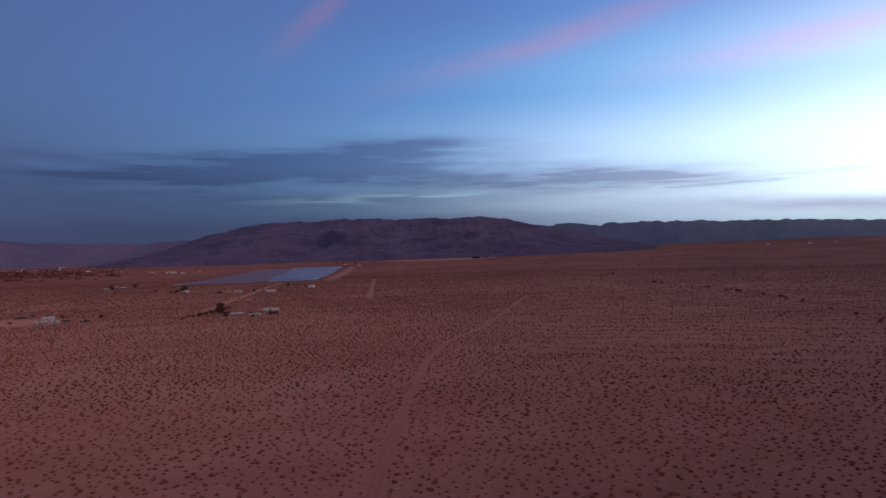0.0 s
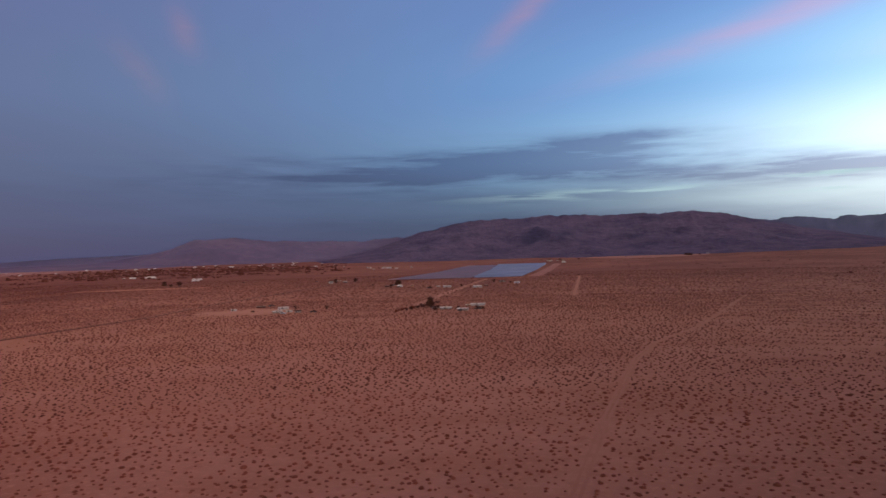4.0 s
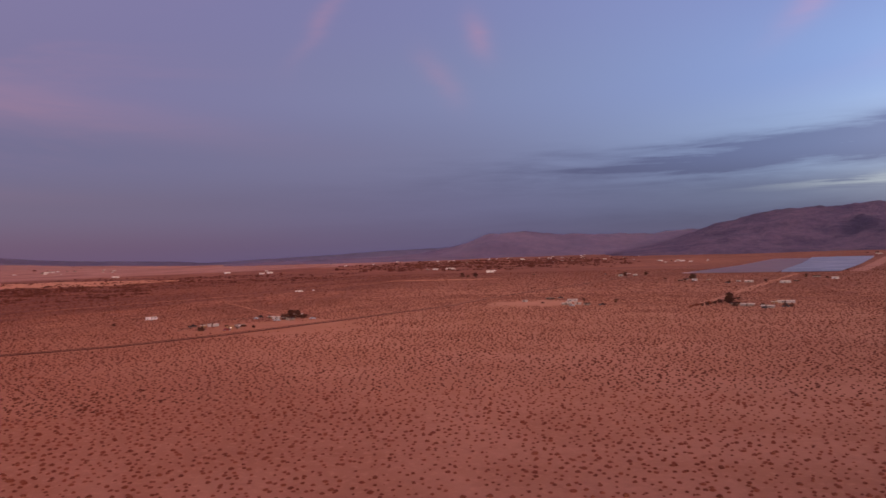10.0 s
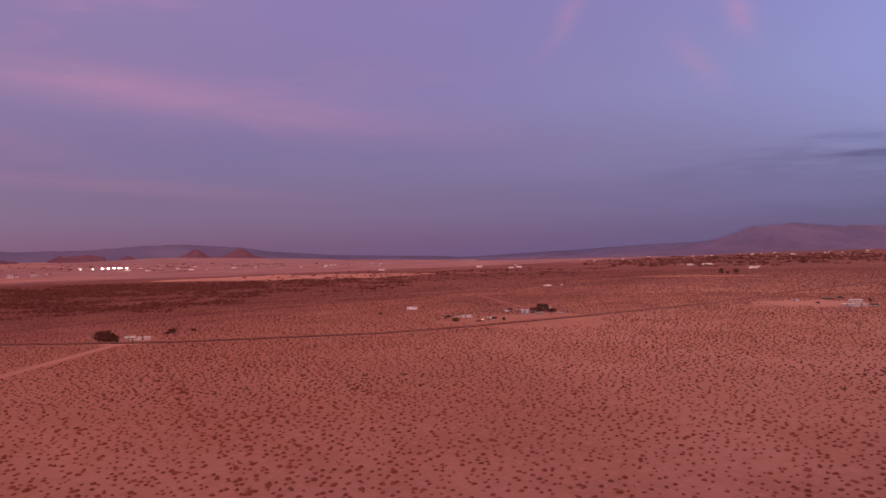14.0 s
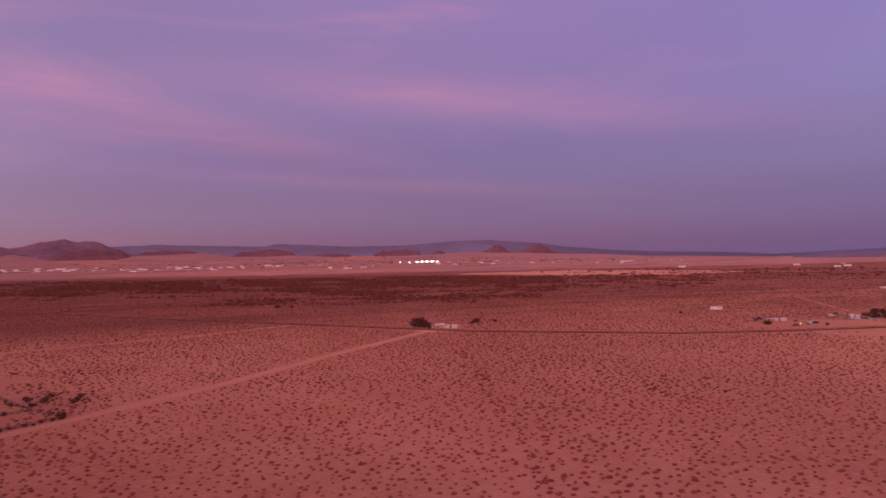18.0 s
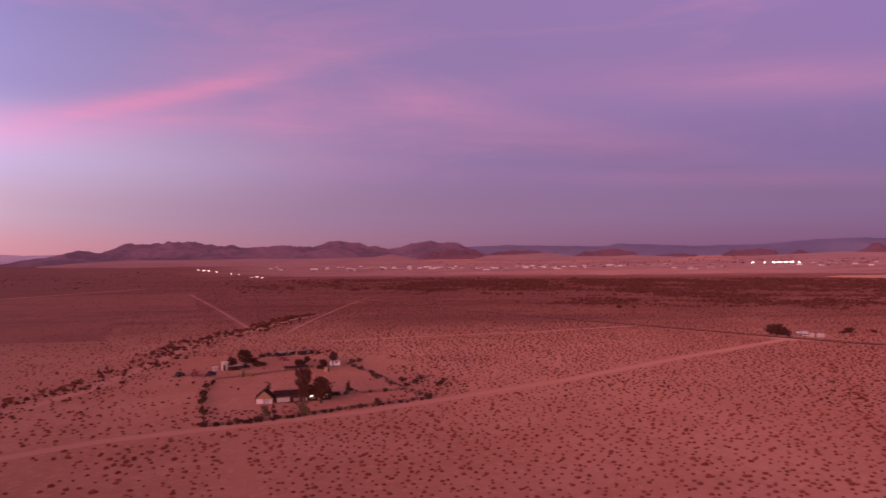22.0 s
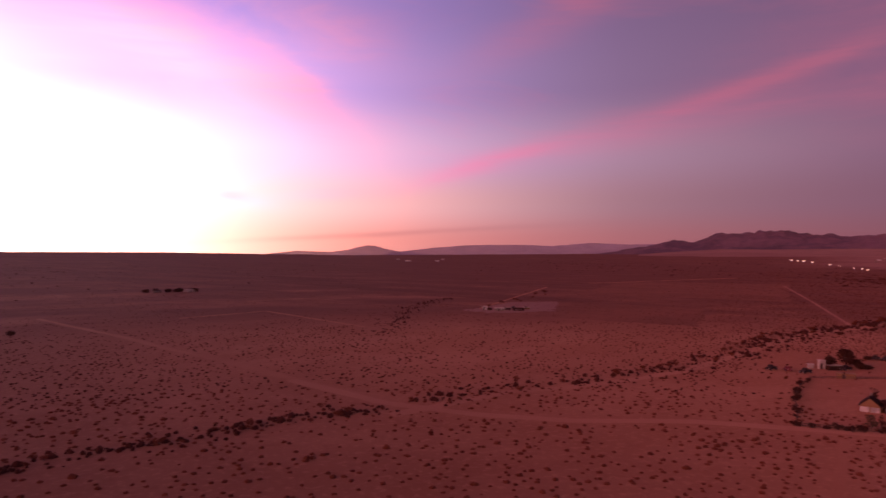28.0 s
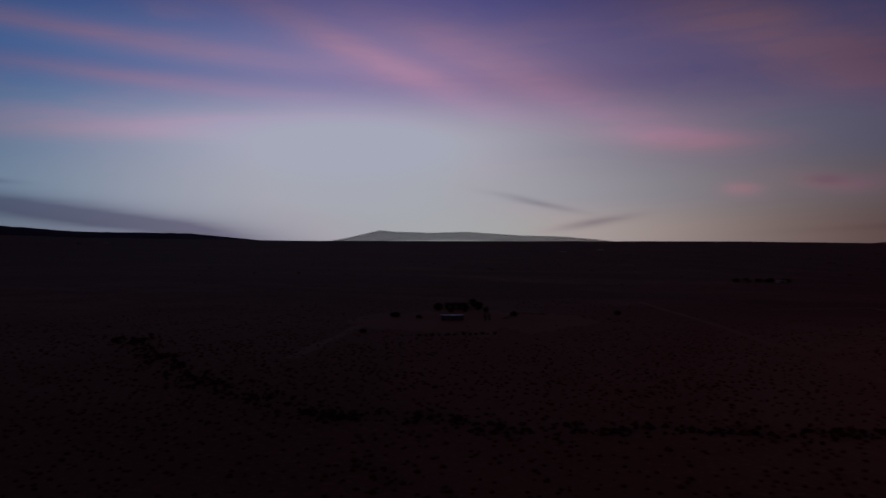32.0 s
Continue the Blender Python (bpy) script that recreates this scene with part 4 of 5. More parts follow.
SLIM = [plant("tree", "slim dark upright tree", "tree", 160 + k, 5.0, 2.4, 0.4, M_LEAF, 320, 11) for k in range(2)]
TALL = [plant("tree", "tall brown leafy tree before the house", "tree", 150 + k, (11.6, 9.6)[k], (6.0, 6.6)[k], (2.6, 2.2)[k], M_LEAF_BROWN, 1500, 30) for k in range(2)]
DRY = [plant("tree", "rusty-brown bare-looking bush tree", "tree", 170 + k, 3.6, 3.4, 0.4, M_LEAF_DRY, 260, 9) for k in range(2)]
MOUND = [plant("tree", "broad low dark mesquite mound", "tree", 180 + k, 4.2, 8.5, 0.4, M_LEAF, 520, 12) for k in range(2)]

ROWS = ((WASH, 62, 4.5, 1.05), (BEND, 70, 3.4, 1.0), (((254, 885), (272, 707), (264, 554), (221.8, 346.2), (206.6, 276.7)), 30, 2.5, 1.1), (((-233.9, -452.1), (-327, -534), (-426, -644)), 14, 5.0, 0.9))
for line, count, loose, scale in ROWS:
    total = sum(math.hypot(b[0] - a[0], b[1] - a[1]) for a, b in zip(line, line[1:]))
    for _ in range(count):
        s = random.uniform(0, total)
        for (x0, y0), (x1, y1) in zip(line, line[1:]):
            d = math.hypot(x1 - x0, y1 - y0)
            if s <= d:
                x, y = x0 + (x1 - x0) * s / d, y0 + (y1 - y0) * s / d
                break
            s -= d
        grow(random.choice(SHRUBS), x + random.gauss(0, loose), y + random.gauss(0, loose), scale * random.uniform(0.6, 1.5) * (1 + max(0.0, math.hypot(x, y) - 260) / 650))
strip("wash_bed", beside(WASH, -6.5), 4.5, M_TRACK, "pale sandy bed of a dry wash", 0.04, ragged=0.4, category="dry wash")

# the dark thicket belt between the road and the town
def belt(name, az0, az1, r0, r1, n, size, seed, cut, label):
    rg = np.random.RandomState(seed)
    a = np.radians(rg.uniform(az0, az1, n))
    r = np.sqrt(rg.uniform(r0 * r0, r1 * r1, n))
    p = np.column_stack([-np.sin(a) * r, np.cos(a) * r])
    edge = np.abs((np.degrees(a) - az0) / (az1 - az0) * 2 - 1) ** 3 + np.abs((r - r0) / (r1 - r0) * 2 - 1) ** 3
    keep = (patchy(p, 170, seed + 1) + 0.6 * patchy(p, 45, seed + 2) + rg.normal(0, 0.25, n) - edge * 1.2 > cut - 0.25) & (seg_dist(p, MAIN_ROAD) > 14)
    p = p[keep]
    z = np.array([ground_z(x, y) for x, y in p])
    return scatter(name, np.column_stack([p, z]), size * rg.lognormal(0, 0.4, len(p)), [tuft(5, 5, 0.14, 300 + k, 0.34) for k in range(6)], rg, M_THICKET, label)


belt("thicket", 73, 115, 828, 1527, 20000, 3.3, 61, -0.3, "dark thickets along a dry river bed")
belt("thicket", 75, 105, 609, 880, 6500, 2.2, 64, 0.0, "dark thickets along a dry river bed")
belt("thicket", 99, 127, 906, 1747, 7000, 3.0, 86, 0.2, "dark thickets along a dry river bed")
belt("thicket", 61, 83, 803, 1488, 7000, 3.0, 89, 0.2, "dark thickets along a dry river bed")
belt("thicket", 46, 75, 1100, 2199, 5000, 3.6, 67, 0.5, "dark thickets on the far plain")
belt("thicket", 24, 48, 1941, 3493, 7500, 6.0, 70, 0.15, "dark tree belts round a distant settlement")
belt("thicket", 66, 114, 2587, 4269, 2600, 5.0, 83, 0.1, "dark trees among the distant town")
belt("thicket", 118, 157, 1165, 3105, 5200, 2.4, 73, 0.55, "dark scrub bands on the far plain")
belt("thicket", 157, 235, 647, 2587, 5200, 2.0, 76, 0.5, "dark scrub bands on the far plain")
belt("thicket", -35, 16, 906, 3364, 5200, 2.0, 79, 0.6, "dark scrub bands on the far plain")


def flat_patch(name, az0, az1, near, far, mat, label, seed, lift=0.25):
    """A patch of bare pale ground with a ragged outline."""
    rg = random.Random(seed)
    vs, fs, n = [], [], 60
    for i in range(n + 1):
        a = az0 + (az1 - az0) * i / n
        edge = math.sin(math.pi * min(1.0, max(0.0, i / n))) ** 0.6
        mid, half = (near + far) / 2, (far - near) / 2 * edge
        wave = 1 + 0.45 * noise.noise((i * 0.16, seed, 0.0)) + 0.25 * noise.noise((i * 0.5, seed, 2.0))
        mid += half * 0.35 * noise.noise((i * 0.12, seed, 5.0))
        r0, r1 = mid - half * wave * rg.uniform(0.88, 1.06), mid + half * wave * rg.uniform(0.92, 1.06)
        for j in range(9):
            r = r0 + (r1 - r0) * j / 8
            x, y = heading(a).x * r, heading(a).y * r
            vs.append((x, y, ground_z(x, y) + lift))
    for i in range(n):
        for j in range(8):
            k = i * 9 + j
            fs.append((k, k + 1, k + 10, k + 9))
    return tagged(sheet(name, vs, fs, mat), label, "bare ground", kind="structure")


def plot(corners, mat, label, lift=0.04):
    """A field with straight ragged sides between four corners."""
    a, b, c, d = [Vector(q) for q in corners]
    n, vs = 24, []
    for i in range(n + 1):
        for j in range(n + 1):
            q = a.lerp(b, i / n).lerp(d.lerp(c, i / n), j / n)
            if i in (0, n) or j in (0, n):
                q = q + Vector((random.gauss(0, 1.2), random.gauss(0, 1.2)))
            vs.append((q.x, q.y, ground_z(q.x, q.y) + lift))
    fs = [(i * (n + 1) + j, (i + 1) * (n + 1) + j, (i + 1) * (n + 1) + j + 1, i * (n + 1) + j + 1) for i in range(n) for j in range(n)]
    return tagged(sheet("field", vs, fs, mat), label, "field", kind="structure")


plot(((-326, -482), (-388, -390), (-289, -292), (-241, -384)), M_FALLOW, "dark ploughed field on the plain", 0.03)
plot(((-240, -453), (-271, -407), (-330, -489), (-292, -501)), M_FAN, "pale bare farmyard on the plain", 0.035)
plot(((-647, -800), (-789, -644), (-504, -411), (-410, -577)), M_FALLOW, "long dark fallow field on the plain", 0.06)
flat_patch("sand_flat", 84.1, 110.8, 1915, 2393, M_PLAYA, "pale bare sand flat below the town", 5, 0.6)
flat_patch("sand_flat", 83.3, 119.3, 3170, 4700, M_PLAYA, "pale pink fans of sand behind the town", 15, 0.8)
flat_patch("sand_flat", 59.8, 81.8, 1488, 1941, M_TRACK, "strip of pale bare sand", 6, 0.5)
flat_patch("sand_flat", 27.6, 35.9, 554, 622, M_TRACK, "pale cleared sandy yard", 7, 0.02)
flat_patch("sand_flat", 187.9, 208.2, 306, 412, M_SAND_TRACK, "pale cleared sandy lot", 8, 0.02)
flat_patch("sand_flat", 81.8, 85.3, 384, 412, M_TRACK, "small cleared sandy yard", 9, 0.02)
flat_patch("sand_flat", 147.4, 153.6, 474, 518, M_FAN, "pale cleared sandy yard", 12, 0.02)
flat_patch("sand_flat", -4.3, 5.1, 2976, 3428, M_PLAYA, "pale strip of bare ground below the mesa", 10, 0.6)
flat_patch("sand_flat", 34.7, 44.1, 1185, 1255, M_SAND_TRACK, "strip of pale bare sand", 13, 0.3)


# ---------------------------------------------------------------- buildings, vehicles, fences
def gable(w, d, z, rise, over=0.35, thick=0.14):
    """A pitched roof slab, ridge along x."""
    bm = bmesh.new()
    for s in (-1, 1):
        y = s * (d / 2 + over)
        drop = -over * rise / (d / 2)
        a = [bm.verts.new(v) for v in ((-w / 2 - over, 0, z + rise), (w / 2 + over, 0, z + rise), (w / 2 + over, y, z + drop), (-w / 2 - over, y, z + drop))]
        b = [bm.verts.new((v.co.x, v.co.y, v.co.z + thick)) for v in a]
        for k in range(4):
            bm.faces.new((a[k], a[(k + 1) % 4], b[(k + 1) % 4], b[k]))
        bm.faces.new(b)
        bm.faces.new(a[::-1])
    bmesh.ops.recalc_face_normals(bm, faces=bm.faces)
    return bm


def gable_walls(w, d, h, rise):
    bm = block(-w / 2, -d / 2, -0.1, w / 2, d / 2, h)
    for s in (-1, 1):
        x = s * w / 2
        tri = [bm.verts.new(v) for v in ((x, -d / 2, h), (x, d / 2, h), (x, 0, h + rise))]
        back = [bm.verts.new((x - s * 0.15, v.co.y, v.co.z)) for v in tri]
        bm.faces.new(tri)
        bm.faces.new(back[::-1])
        for k in range(3):
            bm.faces.new((tri[k], tri[(k + 1) % 3], back[(k + 1) % 3], back[k]))
    bmesh.ops.recalc_face_normals(bm, faces=bm.faces)
    return bm


def window(parent, x, y, z, w, h, mat=None, label=""):
    """A framed window on a wall that faces y."""
    s = 1 if y > 0 else -1
    ob = part("window", block(x - w / 2, y - 0.02, z, x + w / 2, y + 0.05 * s, z + h), mat or M_GLASS, parent, label)
    bm = bmesh.new()
    for x0, x1, z0, z1 in ((x - w / 2 - 0.08, x + w / 2 + 0.08, z - 0.1, z), (x - w / 2 - 0.08, x + w / 2 + 0.08, z + h, z + h + 0.08), (x - w / 2 - 0.08, x - w / 2, z, z + h), (x + w / 2, x + w / 2 + 0.08, z, z + h), (x - 0.03, x + 0.03, z, z + h)):
        box(bm, x0, min(y, y + 0.09 * s), z0, x1, max(y, y + 0.09 * s), z1)
    part("frame", bm, M_WHITE, ob)
    return ob


def house(name, label, x, y, turn, w, d, h, rise, wall_mat, roof_mat, windows=3, door=True, lit=-1, group="", chimney=False, flat=False, z=None):
    ob = thing(name, label, name.replace("_", " "), x, y, turn, group, z)
    if flat:
        part("wall", block(-w / 2, -d / 2, -0.1, w / 2, d / 2, h, 0.05), wall_mat, ob)
        part("roof", block(-w / 2 - 0.25, -d / 2 - 0.25, h, w / 2 + 0.25, d / 2 + 0.25, h + 0.22, 0.06), roof_mat, ob)
    else:
        part("wall", gable_walls(w, d, h, rise), wall_mat, ob)
        roof = part("roof", gable(w, d, h, rise), roof_mat, ob)
        if chimney:
            part("chimney", block(w * 0.2, -0.4, h + rise * 0.4, w * 0.2 + 0.7, 0.4, h + rise + 0.8, 0.04), M_TAN, roof)
    for s in (-1, 1):
        for k in range(windows):
            wx = -w / 2 + w * (k + 0.7) / (windows + 0.4)
            window(ob, wx, s * d / 2, 1.0, min(1.5, w / (windows + 1) * 0.6), min(1.1, max(0.5, h - 1.35)), M_WINDOW_LIT if k == lit and s > 0 else None)
    if door:
        dr = part("door", block(w * 0.05, d / 2 - 0.02, 0.0, w * 0.05 + 0.95, d / 2 + 0.06, 2.03, 0.01), M_WOOD, ob)
        part("handle", block(w * 0.05 + 0.08, d / 2 + 0.06, 0.98, w * 0.05 + 0.2, d / 2 + 0.11, 1.03), M_STEEL, dr)
    return ob


def facing(x, y):
    """The turn by which a front looks back to the middle of the plan."""
    return math.degrees(math.atan2(x, -y))


def wheel(parent, x, y, r=0.36):
    bm = bmesh.new()
    bmesh.ops.create_cone(bm, cap_ends=True, segments=14, radius1=r, radius2=r, depth=0.24, matrix=Matrix.Translation((x, y, r)) @ Matrix.Rotation(radians(90), 4, "X"))
    t = part("wheel", bm, M_RUBBER, parent)
    bm = bmesh.new()
    bmesh.ops.create_cone(bm, cap_ends=True, segments=12, radius1=r * 0.6, radius2=r * 0.5, depth=0.27, matrix=Matrix.Translation((x, y, r)) @ Matrix.Rotation(radians(90), 4, "X"))
    part("rim", bm, M_STEEL, t)


def car(x, y, turn, paint, label, truck=False, group=""):
    ob = thing("car", label, "car", x, y, turn, group)
    prof = ((-2.2, 0.42), (-2.25, 0.85), (-1.3, 0.98), (0.9, 0.98), (2.05, 0.88), (2.2, 0.42)) if not truck else ((-2.6, 0.5), (-2.62, 1.05), (-0.5, 1.05), (1.3, 1.1), (2.45, 1.02), (2.55, 0.5))
    cab = ((-1.55, 0.98), (-1.05, 1.46), (0.35, 1.46), (1.05, 0.98)) if not truck else ((-0.5, 1.05), (-0.35, 1.78), (0.8, 1.78), (1.35, 1.1))
    for nm, pr, half, mt in (("body", prof, 0.88, paint), ("cabin", cab, 0.74, paint)):
        bm = bmesh.new()
        l = [bm.verts.new((px, -half, pz)) for px, pz in pr]
        r = [bm.verts.new((px, half, pz)) for px, pz in pr]
        n = len(pr)
        bm.faces.new(l)
        bm.faces.new(r[::-1])
        for k in range(n):
            bm.faces.new((l[k], r[k], r[(k + 1) % n], l[(k + 1) % n]))
        bmesh.ops.recalc_face_normals(bm, faces=bm.faces)
        bmesh.ops.bevel(bm, geom=bm.edges[:], offset=0.06, segments=2, affect="EDGES")
        part(nm, bm, mt, ob)
    cz = (cab[0][1] + cab[1][1]) / 2
    for s in (-1, 1):
        part("side_window", block(cab[1][0], s * 0.74 - 0.015, cz - 0.14, cab[2][0], s * 0.74 + 0.015, cz + 0.17), M_GLASS, ob)
        for hx in (prof[0][0] + 0.75, prof[-1][0] - 0.8):
            wheel(ob, hx, s * 0.82)
        part("headlight", block(prof[-1][0] - 0.12, s * 0.6 - 0.14, 0.66, prof[-1][0] + 0.02, s * 0.6 + 0.14, 0.8, 0.02), M_WHITE, ob, "clear headlight")
    return ob


def trailer(x, y, turn, label, length=8.0, height=2.6, mat=None, group=""):
    ob = thing("trailer", label, "trailer", x, y, turn, group)
    part("body", block(-length / 2, -1.2, 0.55, length / 2, 1.2, height + 0.4, 0.15), mat or M_WHITE, ob)
    part("roof", block(-length / 2 - 0.04, -1.24, height + 0.4, length / 2 + 0.04, 1.24, height + 0.5, 0.04), mat or M_ROOF_L, ob)
    for k in range(max(1, int(length / 2.6)) if height > 1.5 else 0):
        window(ob, -length / 2 + 1.3 + k * 2.4, 1.2, 1.5, 0.9, 0.7)
    if height > 1.5:
        part("door", block(length / 2 - 1.5, 1.19, 0.7, length / 2 - 0.8, 1.24, 2.4, 0.01), M_TAN, ob)
    part("hitch", tube(bmesh.new(), (length / 2, 0, 0.6), (length / 2 + 1.2, 0, 0.5), 0.06, 0.06), M_STEEL, ob)
    for s in (-1, 1):
        wheel(ob, -0.4, s * 1.05)
        wheel(ob, 0.5, s * 1.05)
    return ob


def fence(points, label, gap=3.0, height=1.3):
    """Posts with two rails along a line of plan points."""
    x0, y0 = points[0]
    ob = thing("fence", label, "fence", x0, y0)
    for (ax, ay), (bx, by) in zip(points, points[1:]):
        n = max(1, int(math.hypot(bx - ax, by - ay) / gap))
        for k in range(n + 1):
            px, py = ax + (bx - ax) * k / n - x0, ay + (by - ay) * k / n - y0
            part("post", block(px - 0.06, py - 0.06, -0.2, px + 0.06, py + 0.06, height + random.uniform(-0.05, 0.08), 0.01), M_WOOD, ob)
        for z in (height * 0.45, height * 0.9):
            part("rail", tube(bmesh.new(), (ax - x0, ay - y0, z), (bx - x0, by - y0, z), 0.07, 0.07, 5), M_WOOD, ob)
    return ob


def lamp_post(x, y, label, height=6.0, head=0.5, mat=None, group=""):
    ob = thing("yard_lamp", label, "lamp", x, y, 0, group)
    part("pole", tube(bmesh.new(), (0, 0, -0.2), (0, 0, height), 0.09, 0.06, 8), M_STEEL, ob)
    part("arm", tube(bmesh.new(), (0, 0, height - 0.1), (0.9, 0, height + 0.1), 0.04, 0.04, 6), M_STEEL, ob)
    part("lamp_head", block(0.9 - head, -head / 2, height, 0.9 + head, head / 2, height + head * 0.5, head * 0.1), mat or M_LAMP, ob, "glowing lamp head")
    return ob


# ---------------------------------------------------------------- the homestead
random.seed(33)
home = house("house", "long low dark house with a brown shingle roof", -181.3, -110, -51, 15.6, 6.4, 2.05, 0.95, M_SIDING, M_ROOF_D, 0, True, chimney=True)
for x, w, lab in ((5.9, 1.85, "pale panelled garage door"), (2.2, 0.9, "pale boarded shutter"), (-0.2, 0.7, "pale boarded shutter"), (-4.4, 0.6, "pale boarded shutter")):
    part("garage_door" if w > 1 else "shutter", block(x - w, 3.18, 0.25, x + w, 3.26, 1.25 + 0.3 * (w > 1), 0.02), M_STUCCO if w > 1 else M_TAN, home, lab)
for x in (-2.6, -6.2):
    window(home, x, 3.2, 0.9, 1.1, 0.8)
part("gutter", tube(bmesh.new(), (-8.1, 3.6, 1.9), (8.1, 3.6, 1.9), 0.06, 0.06), M_WOOD, home, "dark eaves gutter")
porch = thing("porch_lamp", "bright yellow lamp under the house eaves", "lamp", -178.9, -105.7, 0, z=1.55)
part("bracket", block(-0.05, -0.75, 0.1, 0.05, -0.1, 0.2), M_STEEL, porch)
part("bulb", block(-0.36, -0.16, -0.05, 0.36, 0.16, 0.26, 0.1), M_LAMP, porch, "glowing lamp glass")
garage = house("garage", "small gabled garage with ochre boards and white doors", -174.9, -118.6, 30, 5.6, 4.5, 1.7, 1.9, M_OCHRE, M_ROOF_D, 0, False)
for y in (-1.15, 1.15):
    part("garage_door", block(2.78, y - 1.0, 0.05, 2.86, y + 1.0, 1.35, 0.02), M_WHITE, garage, "white panelled garage door")
part("chimney", block(-1.4, -0.25, 2.6, -0.95, 0.25, 4.3, 0.03), M_TAN, garage)
for x, y, s, m in ((-183.3, -123.1, 1.0, SLIM[0]), (-175.7, -114.6, 0.5, SLIM[1]), (-155.3, -102.6, 0.82, SLIM[1]), (-190.9, -100.9, 0.62, DRY[0]), (-193.7, -101.6, 0.8, SLIM[0])):
    grow(m, x, y, s)
grow(TALL[0], -176.0, -106.2, 0.98)
grow(TALL[1], -178.4, -102.2, 1.0)
for x, y, s, m in ((-187.5, -104.8, 0.42, MOUND[0]), (-189.6, -103.4, 0.34, MOUND[1]), (-197.8, -103.0, 0.3, MOUND[1]), (-199.5, -104.8, 0.7, SLIM[1])):
    grow(m, x, y, s)
grow(DRY[0], -161.7, -97.9, 1.3, "rusty-brown bush tree at the front fence")
grow(DRY[1], -157.5, -106.6, 1.05, "rusty-brown bush tree at the front fence")
PERIMETER = (((-142.8, -114.7), (-154.6, -123.6), (-168.4, -135.8), (-188.9, -149.8), (-201.7, -156.6)), ((-142.8, -114.7), (-154.5, -102.2), (-171.1, -91.8), (-192.7, -74.2)), ((-192.7, -74.2), (-203.4, -86.6), (-223.4, -103.9), (-249.1, -131.6)))
for k, line in enumerate(PERIMETER):
    fence(line, "low weathered post-and-rail yard fence", 3.0, 1.0)
    total = sum(math.hypot(b[0] - a[0], b[1] - a[1]) for a, b in zip(line, line[1:]))
    for _ in range((22, 46, 20)[k]):
        s = random.uniform(0, total)
        for (x0, y0), (x1, y1) in zip(line, line[1:]):
            d = math.hypot(x1 - x0, y1 - y0)
            if s <= d:
                break
            s -= d
        grow(random.choice(HEDGE), x0 + (x1 - x0) * s / d + random.gauss(0, 0.4), y0 + (y1 - y0) * s / d + random.gauss(0, 0.4), random.choice((0.45, 0.55, 0.65, 0.8, 1.1)))
fence(((-190.7, -101.5), (-203.4, -86.6)), "low weathered cross fence in the yard", 3.0, 0.9)
fence(((-201.7, -156.6), (-213.7, -149.6), (-225, -144.2), (-236.5, -139)), "low weathered cross fence in the yard", 3.0, 0.9)
for x, y, s in ((-143.3, -114.5, 1.0), (-145.1, -112.6, 0.9), (-148.5, -108.7, 1.25), (-151.6, -105.2, 1.4), (-154.6, -123.6, 1.3), (-166.3, -134.1, 1.35), (-170.1, -136.2, 1.0), (-178.6, -142.8, 0.95), (-188.9, -149.8, 0.9), (-179.2, -85, 1.5), (-192.5, -74.9, 1.35), (-194.8, -75.2, 1.0),
                (-220.5, -104.5, 1.25), (-224.5, -107.9, 1.1), (-230.6, -111.5, 1.0), (-216.7, -93.4, 1.5), (-214.6, -88, 1.4), (-217.2, -88.7, 1.0), (-223.1, -89.3, 1.3), (-213.3, -79.7, 1.35), (-216.6, -79.6, 1.2), (-209.3, -89.1, 1.1), (-211.6, -95.7, 0.9), (-222.3, -80.8, 1.0), (-251.2, -130, 1.6), (-254.9, -128.9, 1.3), (-196.6, -95.4, 0.8), (-199.1, -91.7, 0.9)):
    grow(random.choice(HEDGE), x, y, s)
trailer(-242.5, -132.8, -63, "white camper trailer beside dark trees", 3.8, 1.6, group="trailers in the yard")
trailer(-232.5, -143.8, -48, "dark flat trailer standing in the yard", 9.0, 0.7, M_ROOF_D, "trailers in the yard")
house("shed", "low ochre plywood shed at the cross fence", -212.7, -152.4, -50, 5.2, 2.4, 1.4, 0.4, M_OCHRE, M_OCHRE, 0, True, flat=True)
house("shed", "narrow tall cream shed", -222.3, -168.4, -25, 1.8, 2.0, 2.9, 0.3, M_STUCCO, M_ROOF_L, 0, True, flat=True)
house("shed", "small square cream shed", -220.3, -171.1, -35, 1.6, 1.6, 1.3, 0.3, M_STUCCO, M_ROOF_L, 0, False, flat=True)
house("shed", "low lean-to shed with a tan roof", -224.2, -165.1, -25, 4.6, 2.4, 1.5, 0.3, M_SIDING, M_TAN, 0, False, flat=True)
house("shed", "small rusty-orange plywood shed", -230.6, -129.2, -18, 2.2, 1.8, 1.5, 0.4, M_OCHRE, M_OCHRE, 0, True, flat=True)
house("shed", "long dark low shed with a tan roof", -265.9, -169.7, -18, 8.0, 3.4, 1.4, 0.5, M_SIDING, M_TAN, 1, True, flat=True)
house("shed", "long dark low shed with a dark roof", -271.8, -163.2, -17, 7.0, 3.0, 1.2, 0.5, M_SIDING, M_ROOF_D, 1, True, flat=True)
